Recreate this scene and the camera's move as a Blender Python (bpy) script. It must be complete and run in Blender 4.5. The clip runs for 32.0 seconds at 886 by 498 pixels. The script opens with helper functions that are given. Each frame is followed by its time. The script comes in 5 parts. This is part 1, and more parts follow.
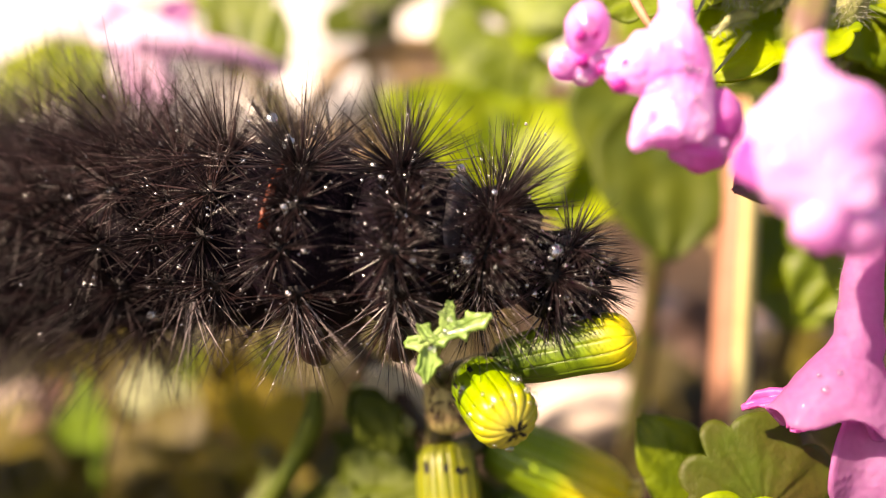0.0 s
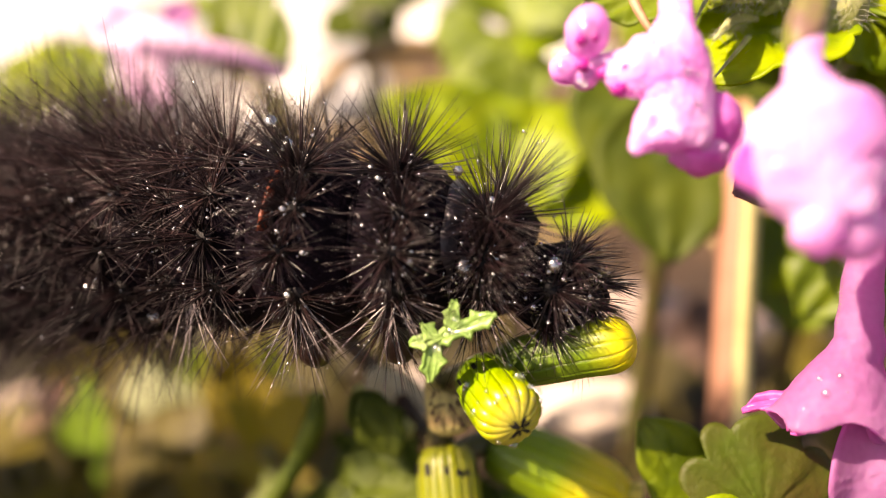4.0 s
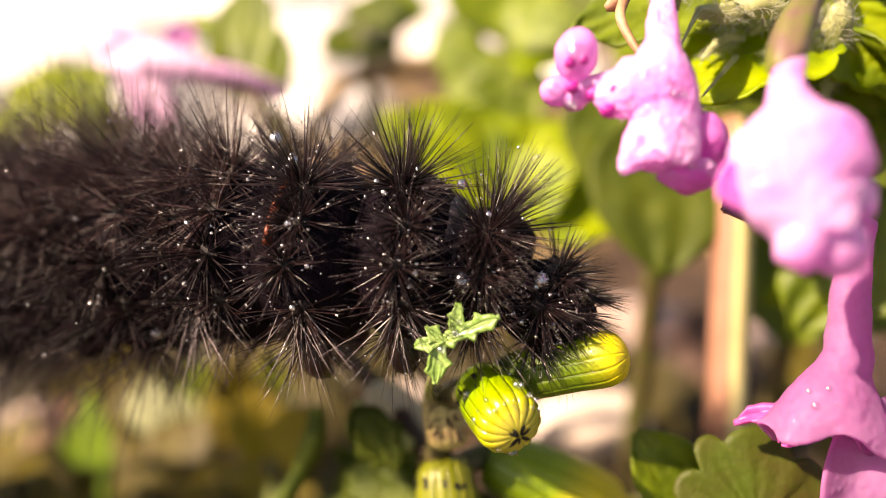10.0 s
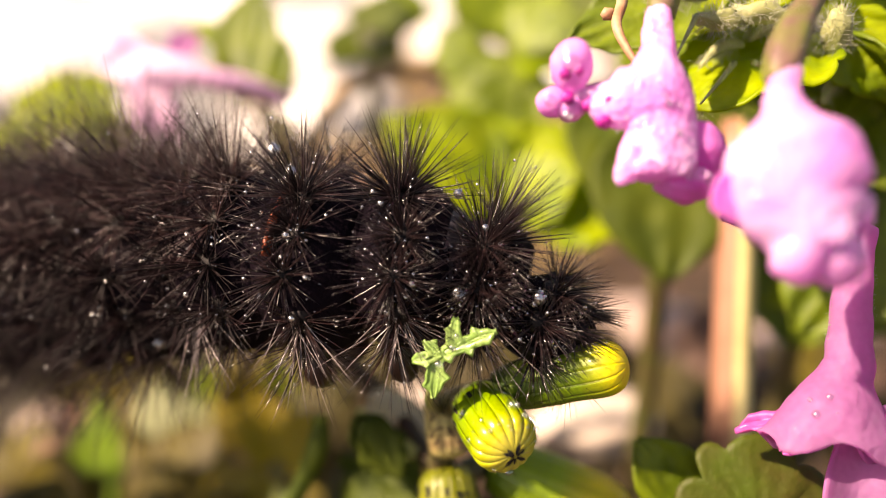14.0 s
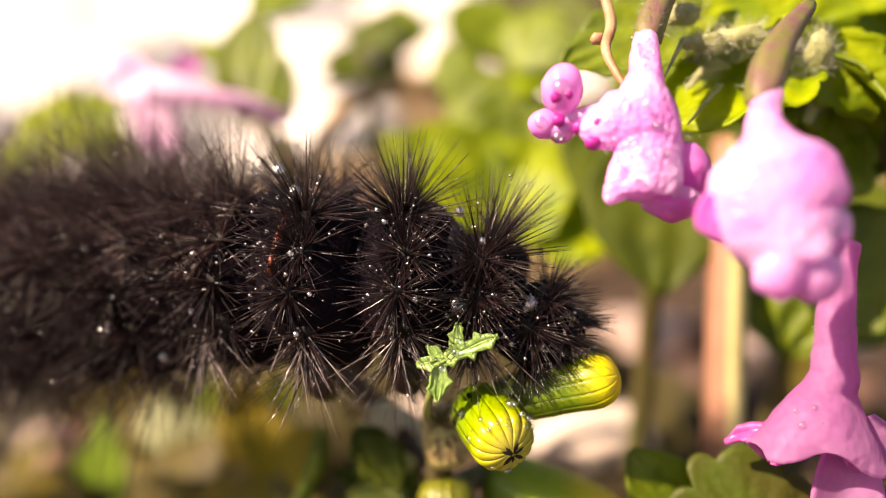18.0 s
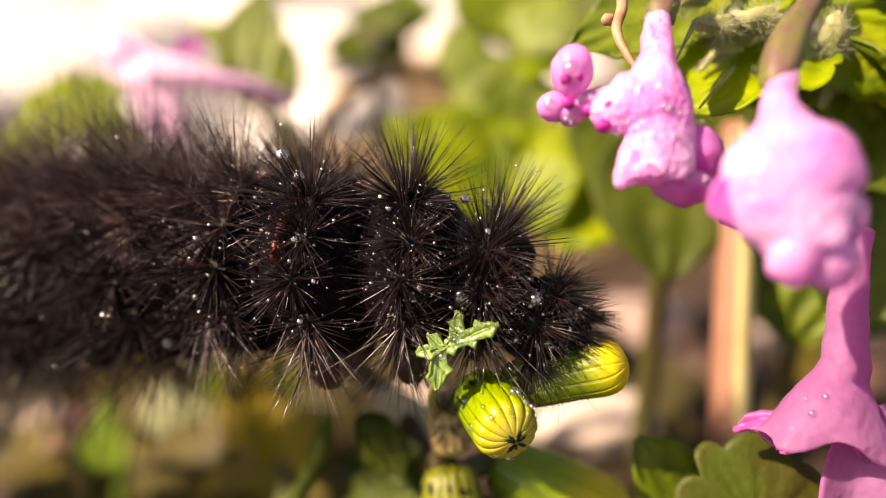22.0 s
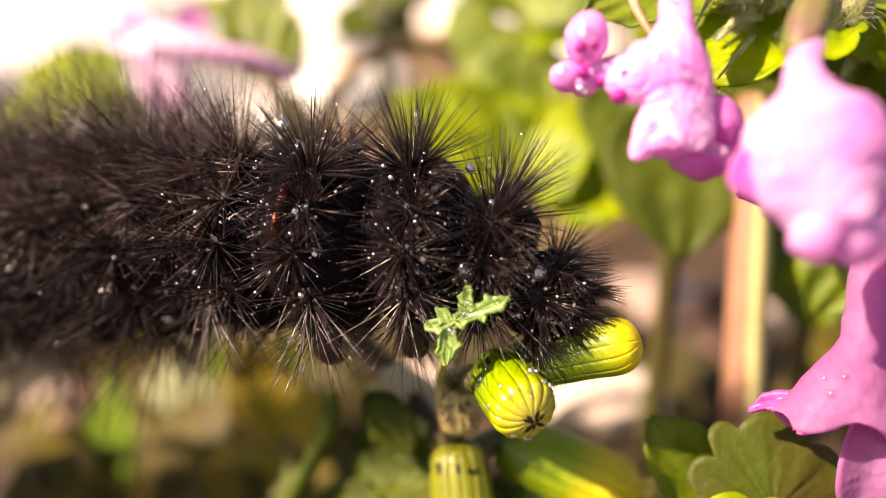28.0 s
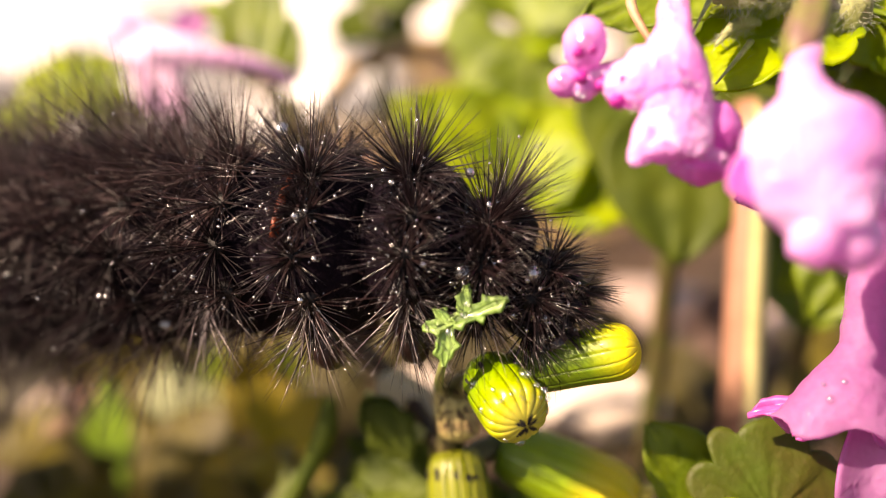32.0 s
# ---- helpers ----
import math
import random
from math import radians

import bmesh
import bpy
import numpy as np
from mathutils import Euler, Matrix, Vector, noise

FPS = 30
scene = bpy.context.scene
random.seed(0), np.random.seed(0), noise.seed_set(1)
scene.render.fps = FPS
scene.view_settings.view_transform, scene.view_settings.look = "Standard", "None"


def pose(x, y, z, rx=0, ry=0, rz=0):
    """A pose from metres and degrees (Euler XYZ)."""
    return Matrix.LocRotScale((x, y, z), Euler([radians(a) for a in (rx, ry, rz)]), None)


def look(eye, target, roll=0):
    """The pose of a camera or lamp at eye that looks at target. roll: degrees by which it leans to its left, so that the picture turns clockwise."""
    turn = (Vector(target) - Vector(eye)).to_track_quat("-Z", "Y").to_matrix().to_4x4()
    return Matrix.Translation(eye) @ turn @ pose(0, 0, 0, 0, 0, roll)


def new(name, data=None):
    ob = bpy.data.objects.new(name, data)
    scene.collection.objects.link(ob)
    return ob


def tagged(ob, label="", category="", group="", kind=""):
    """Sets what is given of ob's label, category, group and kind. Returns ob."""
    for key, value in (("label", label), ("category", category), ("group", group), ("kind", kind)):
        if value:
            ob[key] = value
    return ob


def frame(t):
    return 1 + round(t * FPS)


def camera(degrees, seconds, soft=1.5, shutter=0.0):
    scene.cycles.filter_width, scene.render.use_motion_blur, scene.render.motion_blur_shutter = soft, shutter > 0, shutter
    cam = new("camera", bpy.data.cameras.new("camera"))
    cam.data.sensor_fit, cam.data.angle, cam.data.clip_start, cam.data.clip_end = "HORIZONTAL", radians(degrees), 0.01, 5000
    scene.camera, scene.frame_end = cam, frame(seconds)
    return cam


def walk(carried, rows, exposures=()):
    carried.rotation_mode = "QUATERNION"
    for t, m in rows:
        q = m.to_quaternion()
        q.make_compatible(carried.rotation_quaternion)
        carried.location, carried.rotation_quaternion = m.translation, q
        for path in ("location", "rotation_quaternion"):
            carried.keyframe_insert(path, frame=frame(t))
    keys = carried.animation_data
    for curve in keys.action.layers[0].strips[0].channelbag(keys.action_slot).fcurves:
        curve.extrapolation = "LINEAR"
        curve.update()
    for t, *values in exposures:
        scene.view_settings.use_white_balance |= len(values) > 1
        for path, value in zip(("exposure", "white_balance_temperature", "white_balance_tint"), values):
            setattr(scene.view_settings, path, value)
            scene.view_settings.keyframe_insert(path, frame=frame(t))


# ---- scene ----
MM = 0.001
cam = camera(60.0, 32.0, soft=1.1)
cam.data.dof.use_dof = True
cam.data.dof.focus_distance = 0.0375
cam.data.dof.aperture_fstop = 13.5
PATH = [
    (0.0, -0.000000, -0.032965, 0.070372, 65.000, -0.000, 0.000),
    (0.5, 0.000091, -0.032817, 0.070513, 64.634, 0.094, 0.225),
    (1.0, -0.000069, -0.033016, 0.070287, 65.214, -0.122, 0.006),
    (1.5, -0.000034, -0.032994, 0.070334, 65.204, -0.129, -0.007),
    (2.0, -0.000081, -0.033184, 0.070240, 65.465, -0.167, 0.034),
    (2.5, -0.000107, -0.033025, 0.070384, 65.258, -0.072, -0.146),
    (3.0, -0.000046, -0.032954, 0.070453, 65.029, -0.037, 0.019),
    (3.5, 0.000073, -0.032934, 0.070591, 64.951, 0.091, 0.118),
    (5.5, 0.000086, -0.033141, 0.070551, 65.253, 0.114, 0.160),
    (6.0, 0.000066, -0.033174, 0.070572, 65.482, 0.140, 0.037),
    (6.5, 0.000095, -0.033183, 0.070672, 65.474, 0.168, 0.085),
    (7.0, 0.000163, -0.033188, 0.070715, 65.472, 0.304, 0.139),
    (7.5, 0.000070, -0.033232, 0.070625, 65.665, 0.193, 0.058),
    (8.0, 0.000306, -0.033390, 0.070826, 65.638, 0.292, 0.275),
    (8.5, 0.000265, -0.033423, 0.070804, 65.800, 0.308, 0.157),
    (9.0, 0.000272, -0.033413, 0.070906, 65.772, 0.381, 0.081),
    (9.5, 0.000216, -0.033452, 0.070854, 65.860, 0.329, 0.050),
    (10.0, 0.000445, -0.033620, 0.071119, 65.937, 0.598, 0.138),
    (10.5, 0.000432, -0.033592, 0.071069, 66.089, 0.556, 0.088),
    (11.0, 0.000565, -0.033548, 0.071309, 65.771, 0.793, 0.121),
    (11.5, 0.000519, -0.033568, 0.071201, 65.945, 0.795, 0.055),
    (12.0, 0.000536, -0.033784, 0.071218, 66.318, 0.730, 0.105),
    (12.5, 0.001003, -0.033556, 0.071794, 65.599, 1.186, 0.522),
    (13.0, 0.001055, -0.033620, 0.071833, 65.666, 1.274, 0.565),
    (13.5, 0.001171, -0.033510, 0.071961, 65.448, 1.460, 0.639),
    (14.0, 0.001078, -0.033371, 0.071804, 65.645, 1.446, 0.649),
    (14.5, 0.001027, -0.033505, 0.071880, 65.829, 1.411, 0.626),
    (16.5, 0.001160, -0.034078, 0.072197, 66.417, 1.470, 0.539),
    (17.0, 0.000992, -0.034320, 0.071993, 66.830, 1.347, 0.451),
    (17.5, 0.001010, -0.034417, 0.071999, 67.082, 1.363, 0.382),
    (18.0, 0.001312, -0.034422, 0.072491, 66.604, 1.676, 0.584),
    (18.5, 0.001403, -0.034454, 0.072427, 66.638, 1.649, 0.887),
    (19.0, 0.001275, -0.034348, 0.072483, 66.494, 1.669, 0.680),
    (19.5, 0.001184, -0.034536, 0.072247, 66.897, 1.603, 0.657),
    (20.0, 0.001105, -0.034347, 0.072141, 66.918, 1.512, 0.671),
    (20.5, 0.001381, -0.034450, 0.072547, 66.669, 1.749, 0.877),
    (21.0, 0.001127, -0.034696, 0.072242, 67.228, 1.517, 0.721),
    (21.5, 0.001290, -0.034272, 0.072593, 66.288, 1.661, 0.785),
    (22.0, 0.001105, -0.033916, 0.072195, 65.580, 1.500, 0.866),
    (22.5, 0.000990, -0.033546, 0.071699, 64.901, 1.297, 1.062),
    (23.0, 0.000957, -0.033632, 0.071706, 64.673, 1.357, 1.151),
    (23.5, 0.000948, -0.033560, 0.071664, 64.507, 1.373, 1.233),
    (24.0, 0.000958, -0.033178, 0.071588, 64.204, 1.532, 1.260),
    (24.5, 0.000854, -0.033028, 0.071478, 64.044, 1.546, 1.180),
    (25.0, 0.000940, -0.033214, 0.071454, 64.146, 1.515, 1.289),
    (25.5, 0.000996, -0.032979, 0.071330, 63.818, 1.562, 1.367),
    (27.5, 0.000913, -0.033131, 0.071519, 64.065, 1.545, 1.455),
    (28.0, 0.000961, -0.033065, 0.071629, 63.984, 1.624, 1.349),
    (28.5, 0.000988, -0.033009, 0.071698, 63.912, 1.687, 1.268),
    (29.0, 0.000842, -0.033060, 0.071536, 63.920, 1.497, 1.376),
    (29.5, 0.000891, -0.033082, 0.071513, 64.093, 1.519, 1.384),
    (30.0, 0.000987, -0.033119, 0.071680, 64.377, 1.597, 1.292),
    (30.5, 0.000996, -0.033203, 0.071757, 64.662, 1.558, 1.319),
    (31.0, 0.000993, -0.033091, 0.071684, 64.600, 1.518, 1.285),
    (31.5, 0.001019, -0.033098, 0.071731, 64.438, 1.638, 1.240),
    (32.0, 0.000952, -0.032953, 0.071632, 64.306, 1.576, 1.210),
]
walk(cam, [(t, pose(x, y, z, rx, ry, rz)) for t, x, y, z, rx, ry, rz in PATH], exposures=[(t, e, 9250, 28) for t, e in ((0, 1.46), (6, 1.43), (12, 1.38), (19, 1.26), (21, 1.24), (22, 1.10), (23, 1.18), (24, 1.32), (25, 1.36), (32, 1.38))])

# ---- light ----
SUN_FROM = Vector((-0.64, -0.22, 0.73)).normalized()
world = bpy.data.worlds.new("sky")
scene.world = world
world.use_nodes = True
wn = world.node_tree.nodes
sky = wn.new("ShaderNodeTexSky")
sky.sky_type, sky.sun_disc = "NISHITA", False
sky.sun_elevation = math.asin(SUN_FROM.z)
sky.sun_rotation = math.atan2(SUN_FROM.x, SUN_FROM.y)
wn["Background"].inputs["Strength"].default_value = 0.07
world.node_tree.links.new(sky.outputs["Color"], wn["Background"].inputs["Color"])
sun = new("sun", bpy.data.lights.new("sun", "SUN"))
sun.data.energy, sun.data.angle, sun.data.color = 5.0, radians(1.0), (1.0, 0.95, 0.86)
sun.matrix_world = look(SUN_FROM, (0, 0, 0))


# ---- materials ----
def material(name, base, second=None, rough=0.5, scale=600.0, fine=4000.0, bump=0.3, height=0.00008, through_light=0.0, glow_colour=None,
             coat=0.0, spec=0.5, metal=0.0, spread=0.0, ramp=None, ramp_axis=None, island=False, sss=0.0, cells=0.0):
    """Two scales of colour change, fine relief, and light that passes through thin tissue. ramp: colours along a thing's own axis, in mm."""
    m = bpy.data.materials.new(name)
    m.use_nodes = True
    n, l = m.node_tree.nodes, m.node_tree.links
    b = n["Principled BSDF"]
    co = n.new("ShaderNodeTexCoord")
    n1, n2 = n.new("ShaderNodeTexNoise"), n.new("ShaderNodeTexNoise")
    for node, s in ((n1, scale), (n2, fine)):
        node.inputs["Scale"].default_value, node.inputs["Detail"].default_value = s, 3
        l.new(co.outputs["Object"], node.inputs["Vector"])
    mix = n.new("ShaderNodeMix")
    mix.data_type = "RGBA"
    mix.inputs["A"].default_value = (*base, 1)
    mix.inputs["B"].default_value = (*(second or [c * 0.6 for c in base]), 1)
    cr = n.new("ShaderNodeValToRGB")
    cr.color_ramp.elements[0].position, cr.color_ramp.elements[1].position = 0.38, 0.64
    l.new(n1.outputs["Fac"], cr.inputs["Fac"])
    l.new(cr.outputs["Color"], mix.inputs["Factor"])
    colour = mix.outputs["Result"]
    if ramp:
        sep, mp, rr = n.new("ShaderNodeSeparateXYZ"), n.new("ShaderNodeMapRange"), n.new("ShaderNodeValToRGB")
        l.new(co.outputs["Object"], sep.inputs[0])
        l.new(sep.outputs[ramp_axis[0]], mp.inputs["Value"])
        mp.inputs["From Min"].default_value, mp.inputs["From Max"].default_value = ramp_axis[1] * MM, ramp_axis[2] * MM
        els = rr.color_ramp.elements
        els[0].position, els[0].color = ramp[0][0], (*ramp[0][1], 1)
        els[1].position, els[1].color = ramp[-1][0], (*ramp[-1][1], 1)
        for p, c in ramp[1:-1]:
            e = els.new(p)
            e.color = (*c, 1)
        l.new(mp.outputs["Result"], rr.inputs["Fac"])
        mul = n.new("ShaderNodeMix")
        mul.data_type, mul.blend_type = "RGBA", "MULTIPLY"
        mul.inputs["Factor"].default_value = 1.0
        l.new(rr.outputs["Color"], mul.inputs["A"])
        l.new(colour, mul.inputs["B"])
        colour = mul.outputs["Result"]
    hs = n.new("ShaderNodeHueSaturation")
    vr = n.new("ShaderNodeMapRange")
    vr.inputs["To Min"].default_value, vr.inputs["To Max"].default_value = 1 - spread, 1 + spread
    if island:
        l.new(n.new("ShaderNodeNewGeometry").outputs["Random Per Island"], vr.inputs["Value"])
    else:
        l.new(n.new("ShaderNodeObjectInfo").outputs["Random"], vr.inputs["Value"])
    l.new(vr.outputs["Result"], hs.inputs["Value"])
    l.new(colour, hs.inputs["Color"])
    fm = n.new("ShaderNodeMix")
    fm.data_type, fm.blend_type = "RGBA", "OVERLAY"
    fm.inputs["Factor"].default_value = 0.25
    l.new(hs.outputs["Color"], fm.inputs["A"])
    l.new(n2.outputs["Fac"], fm.inputs["B"])
    colour = fm.outputs["Result"]
    l.new(colour, b.inputs["Base Color"])
    b.inputs["Roughness"].default_value, b.inputs["Metallic"].default_value = rough, metal
    b.inputs["Coat Weight"].default_value, b.inputs["Coat Roughness"].default_value = coat, 0.12
    b.inputs["Specular IOR Level"].default_value = spec
    if sss:
        b.inputs["Subsurface Weight"].default_value, b.inputs["Subsurface Scale"].default_value = sss, 0.0006
        b.inputs["Subsurface Radius"].default_value = (1.0, 0.6, 0.8)
    if bump:
        bp = n.new("ShaderNodeBump")
        bp.inputs["Strength"].default_value, bp.inputs["Distance"].default_value = bump, height
        if cells:
            vo = n.new("ShaderNodeTexVoronoi")
            vo.feature = "SMOOTH_F1"
            vo.inputs["Scale"].default_value = cells
            l.new(co.outputs["Object"], vo.inputs["Vector"])
            mb = n.new("ShaderNodeMath")
            mb.operation = "SUBTRACT"
            l.new(n1.outputs["Fac"], mb.inputs[0])
            l.new(vo.outputs["Distance"], mb.inputs[1])
            l.new(mb.outputs[0], bp.inputs["Height"])
        else:
            l.new(n2.outputs["Fac"], bp.inputs["Height"])
        l.new(bp.outputs["Normal"], b.inputs["Normal"])
    if through_light:
        tr, ms = n.new("ShaderNodeBsdfTranslucent"), n.new("ShaderNodeMixShader")
        if glow_colour:
            tint = n.new("ShaderNodeMix")
            tint.data_type, tint.blend_type = "RGBA", "MIX"
            tint.inputs["Factor"].default_value = 0.6
            tint.inputs["B"].default_value = (*glow_colour, 1)
            l.new(colour, tint.inputs["A"])
            l.new(tint.outputs["Result"], tr.inputs["Color"])
        else:
            l.new(colour, tr.inputs["Color"])
        ms.inputs["Fac"].default_value = through_light
        l.new(b.outputs[0], ms.inputs[1])
        l.new(tr.outputs[0], ms.inputs[2])
        l.new(ms.outputs[0], n["Material Output"].inputs["Surface"])
    return m


def water_material(name, gloss, rough):
    """Clear water film: light passes, and the sun and sky glint on it."""
    m = bpy.data.materials.new(name)
    m.use_nodes = True
    n, l = m.node_tree.nodes, m.node_tree.links
    n.remove(n["Principled BSDF"])
    clear, glint, mix = n.new("ShaderNodeBsdfTransparent"), n.new("ShaderNodeBsdfGlossy"), n.new("ShaderNodeMixShader")
    clear.inputs["Color"].default_value = (0.95, 0.96, 0.97, 1)
    glint.inputs["Roughness"].default_value = rough
    mix.inputs["Fac"].default_value = gloss
    l.new(clear.outputs[0], mix.inputs[1])
    l.new(glint.outputs[0], mix.inputs[2])
    l.new(mix.outputs[0], n["Material Output"].inputs["Surface"])
    return m


M_HAIR = material("black_bristle", (0.0058, 0.0032, 0.0046), (0.024, 0.013, 0.014), rough=0.3, bump=0, spread=0.6, island=True, spec=0.5)
# Rear bristle colours with the light painted in: lit back paler, shaded flanks darker.
M_HAIR_LIT = material("lit_back_bristle", (0.013, 0.0065, 0.0080), (0.055, 0.030, 0.030), rough=0.4, bump=0, spread=0.6, island=True, spec=0.4)
M_HAIR_SHADED = material("shaded_flank_bristle", (0.0034, 0.0016, 0.0028), (0.016, 0.0075, 0.0085), rough=0.5, bump=0, spread=0.6, island=True, spec=0.2)
# Glints on black bristles, painted as a pale base colour.
M_HAIR_GLINT = material("painted_glint_bristle", (0.20, 0.165, 0.165), (0.34, 0.29, 0.29), rough=0.16, bump=0, spread=0.5, island=True, spec=1.0)
M_HAIR_LOW = material("brown_bristle", (0.005, 0.0022, 0.0026), (0.022, 0.008, 0.0075), rough=0.24, bump=0, spread=0.7, island=True, spec=0.8)
M_SKIN = material("black_larva_skin", (0.0040, 0.0022, 0.0044), (0.0075, 0.0040, 0.0074), rough=0.75, spec=0.06, scale=900, fine=5000, bump=0.7, height=0.0001)
M_NECK = material("grey_neck_skin", (0.060, 0.052, 0.060), (0.028, 0.023, 0.028), rough=0.5, spec=0.4, scale=700, fine=2500, bump=0.35, height=0.0001)
M_WART = material("black_wart", (0.002, 0.0012, 0.0016), (0.004, 0.0025, 0.003), rough=0.5, spec=0.2, bump=0.5)
M_BAND = material("rust_red_skin_fold", (0.26, 0.05, 0.018), (0.12, 0.022, 0.010), rough=0.45)
M_HEADSKIN = material("glossy_black_head", (0.014, 0.010, 0.010), (0.05, 0.022, 0.016), rough=0.2, coat=0.4)
M_LEG = material("dark_brown_leg", (0.014, 0.005, 0.004), (0.03, 0.010, 0.008), rough=0.35)
M_WATER = water_material("dew_water", 0.2, 0.16)
M_BEAD = water_material("dew_bead", 0.8, 0.27)
M_PETAL = material("pink_petal", (0.94, 0.68, 0.95), (0.91, 0.38, 0.83), rough=0.24, scale=300, fine=3500, bump=0.9, height=0.00014, through_light=0.5, glow_colour=(0.95, 0.50, 0.90), spread=0.04, coat=0.35, cells=3800)
# Petal colour of the far flower, paled to stand for strong sunlight.
M_PETAL_PALE = material("sunlit_pale_petal", (0.93, 0.76, 0.90), (0.92, 0.62, 0.86), rough=0.4, scale=300, through_light=0.5, glow_colour=(0.95, 0.75, 0.9))
M_PETAL_DEEP = material("magenta_petal", (0.92, 0.32, 0.82), (0.88, 0.20, 0.72), rough=0.35, scale=600, fine=4000, bump=0.5, height=0.0001, through_light=0.45, glow_colour=(0.95, 0.20, 0.80), spread=0.1, coat=0.3, cells=2200)
# Pink petal darkened to mauve: the shade on it is in the colour.
M_PETAL_SHADED = material("shaded_mauve_petal", (0.70, 0.36, 0.66), (0.60, 0.26, 0.55), rough=0.55, scale=220, fine=3000, bump=0.7, height=0.00012, through_light=0.72, glow_colour=(0.76, 0.32, 0.66), spread=0.05, coat=0.04, cells=2400)
M_LOBE = material("magenta_side_lobe", (0.66, 0.14, 0.46), (0.56, 0.09, 0.38), rough=0.4, scale=600, bump=0.4, through_light=0.4, glow_colour=(0.78, 0.18, 0.55), coat=0.2)
M_ANTHER = material("glossy_pink_lobe", (0.86, 0.40, 0.82), (0.80, 0.28, 0.72), rough=0.25, scale=600, fine=4000, bump=0.3, height=0.00006, through_light=0.35, glow_colour=(0.9, 0.25, 0.75), coat=1.0, cells=2500)
M_SPOT = material("crimson_petal_spot", (0.55, 0.02, 0.32), rough=0.45)
M_CALYXPALE = material("pale_calyx_tooth", (0.36, 0.38, 0.18), (0.25, 0.27, 0.10), rough=0.5, scale=900)
M_CALYX = material("purple_green_calyx", (0.15, 0.16, 0.035), (0.18, 0.08, 0.09), rough=0.55, through_light=0.15)
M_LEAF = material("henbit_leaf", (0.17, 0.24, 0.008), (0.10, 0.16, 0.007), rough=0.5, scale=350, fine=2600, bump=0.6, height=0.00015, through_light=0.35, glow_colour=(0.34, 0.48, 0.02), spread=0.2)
# On the henbit this brighter colour stands for sunlight on its leaves.
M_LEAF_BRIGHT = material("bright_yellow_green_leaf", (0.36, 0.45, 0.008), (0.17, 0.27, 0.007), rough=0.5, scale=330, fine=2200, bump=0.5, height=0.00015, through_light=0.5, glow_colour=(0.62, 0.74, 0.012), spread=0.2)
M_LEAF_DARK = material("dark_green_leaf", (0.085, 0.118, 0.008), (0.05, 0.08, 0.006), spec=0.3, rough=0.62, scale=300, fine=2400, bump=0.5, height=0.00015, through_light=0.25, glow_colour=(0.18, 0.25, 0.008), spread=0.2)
M_OLIVE = material("olive_seedling_leaf", (0.15, 0.12, 0.002), (0.085, 0.064, 0.002), rough=0.55, scale=260, fine=2200, bump=0.5, height=0.00015, through_light=0.35, glow_colour=(0.20, 0.175, 0.004), spread=0.25)
M_BLADE = material("bright_green_blade", (0.15, 0.26, 0.008), (0.11, 0.20, 0.008), rough=0.5, scale=260, fine=2200, through_light=0.4, glow_colour=(0.25, 0.48, 0.02))
M_SAGE = material("pale_sage_leaf", (0.30, 0.33, 0.17), (0.22, 0.25, 0.12), rough=0.6, scale=200, fine=2000, through_light=0.3, glow_colour=(0.40, 0.44, 0.15))
M_MAUVESTEM = material("mauve_brown_stem", (0.34, 0.16, 0.12), (0.26, 0.11, 0.085), rough=0.6, scale=200, fine=2000, through_light=0.15)
M_GOLD = material("yellow_olive_leaf", (0.34, 0.27, 0.004), (0.24, 0.18, 0.004), rough=0.55, scale=240, fine=2200, bump=0.5, height=0.00015, through_light=0.35, glow_colour=(0.55, 0.46, 0.005), spread=0.15)
M_BROWNLEAF = material("brown_green_leaf", (0.060, 0.050, 0.006), (0.04, 0.03, 0.006), rough=0.55, scale=260, fine=2200, bump=0.5, height=0.00015, through_light=0.2, spread=0.3)
M_LEAF_EDGE = material("purple_edged_leaf", (0.055, 0.088, 0.006), (0.060, 0.052, 0.008), spec=0.3, rough=0.55, scale=220, fine=2600, bump=0.6, height=0.00012, through_light=0.25, glow_colour=(0.20, 0.24, 0.010))
M_GROUNDSEL_LEAF = material("groundsel_leaf", (0.36, 0.56, 0.16), (0.24, 0.44, 0.10), rough=0.38, scale=900, fine=5000, bump=0.5, through_light=0.35, glow_colour=(0.35, 0.55, 0.08), coat=0.3)
BUD_RAMP = [(0.0, (0.09, 0.18, 0.006)), (0.4, (0.16, 0.28, 0.006)), (0.66, (0.27, 0.36, 0.007)), (0.80, (0.48, 0.47, 0.02)), (0.92, (0.70, 0.62, 0.12)), (1.0, (0.58, 0.50, 0.03))]
M_BRACT = material("bud_bract", (1, 1, 1), (0.86, 0.9, 0.8), rough=0.3, scale=800, fine=5000, bump=0.25, ramp=BUD_RAMP, ramp_axis=(2, 0, 5.4), coat=0.35, through_light=0.12)
BUD_RAMP_B = [(0.0, (0.06, 0.12, 0.006)), (0.60, (0.15, 0.26, 0.007)), (0.74, (0.34, 0.39, 0.012)), (0.84, (0.80, 0.70, 0.02)), (1.0, (0.82, 0.62, 0.015))]
M_BRACT_B = material("green_bud_bract", (1, 1, 1), (0.86, 0.9, 0.8), rough=0.5, scale=800, fine=5000, bump=0.25, ramp=BUD_RAMP_B, ramp_axis=(2, 0, 7.9), coat=0.08, through_light=0.12)
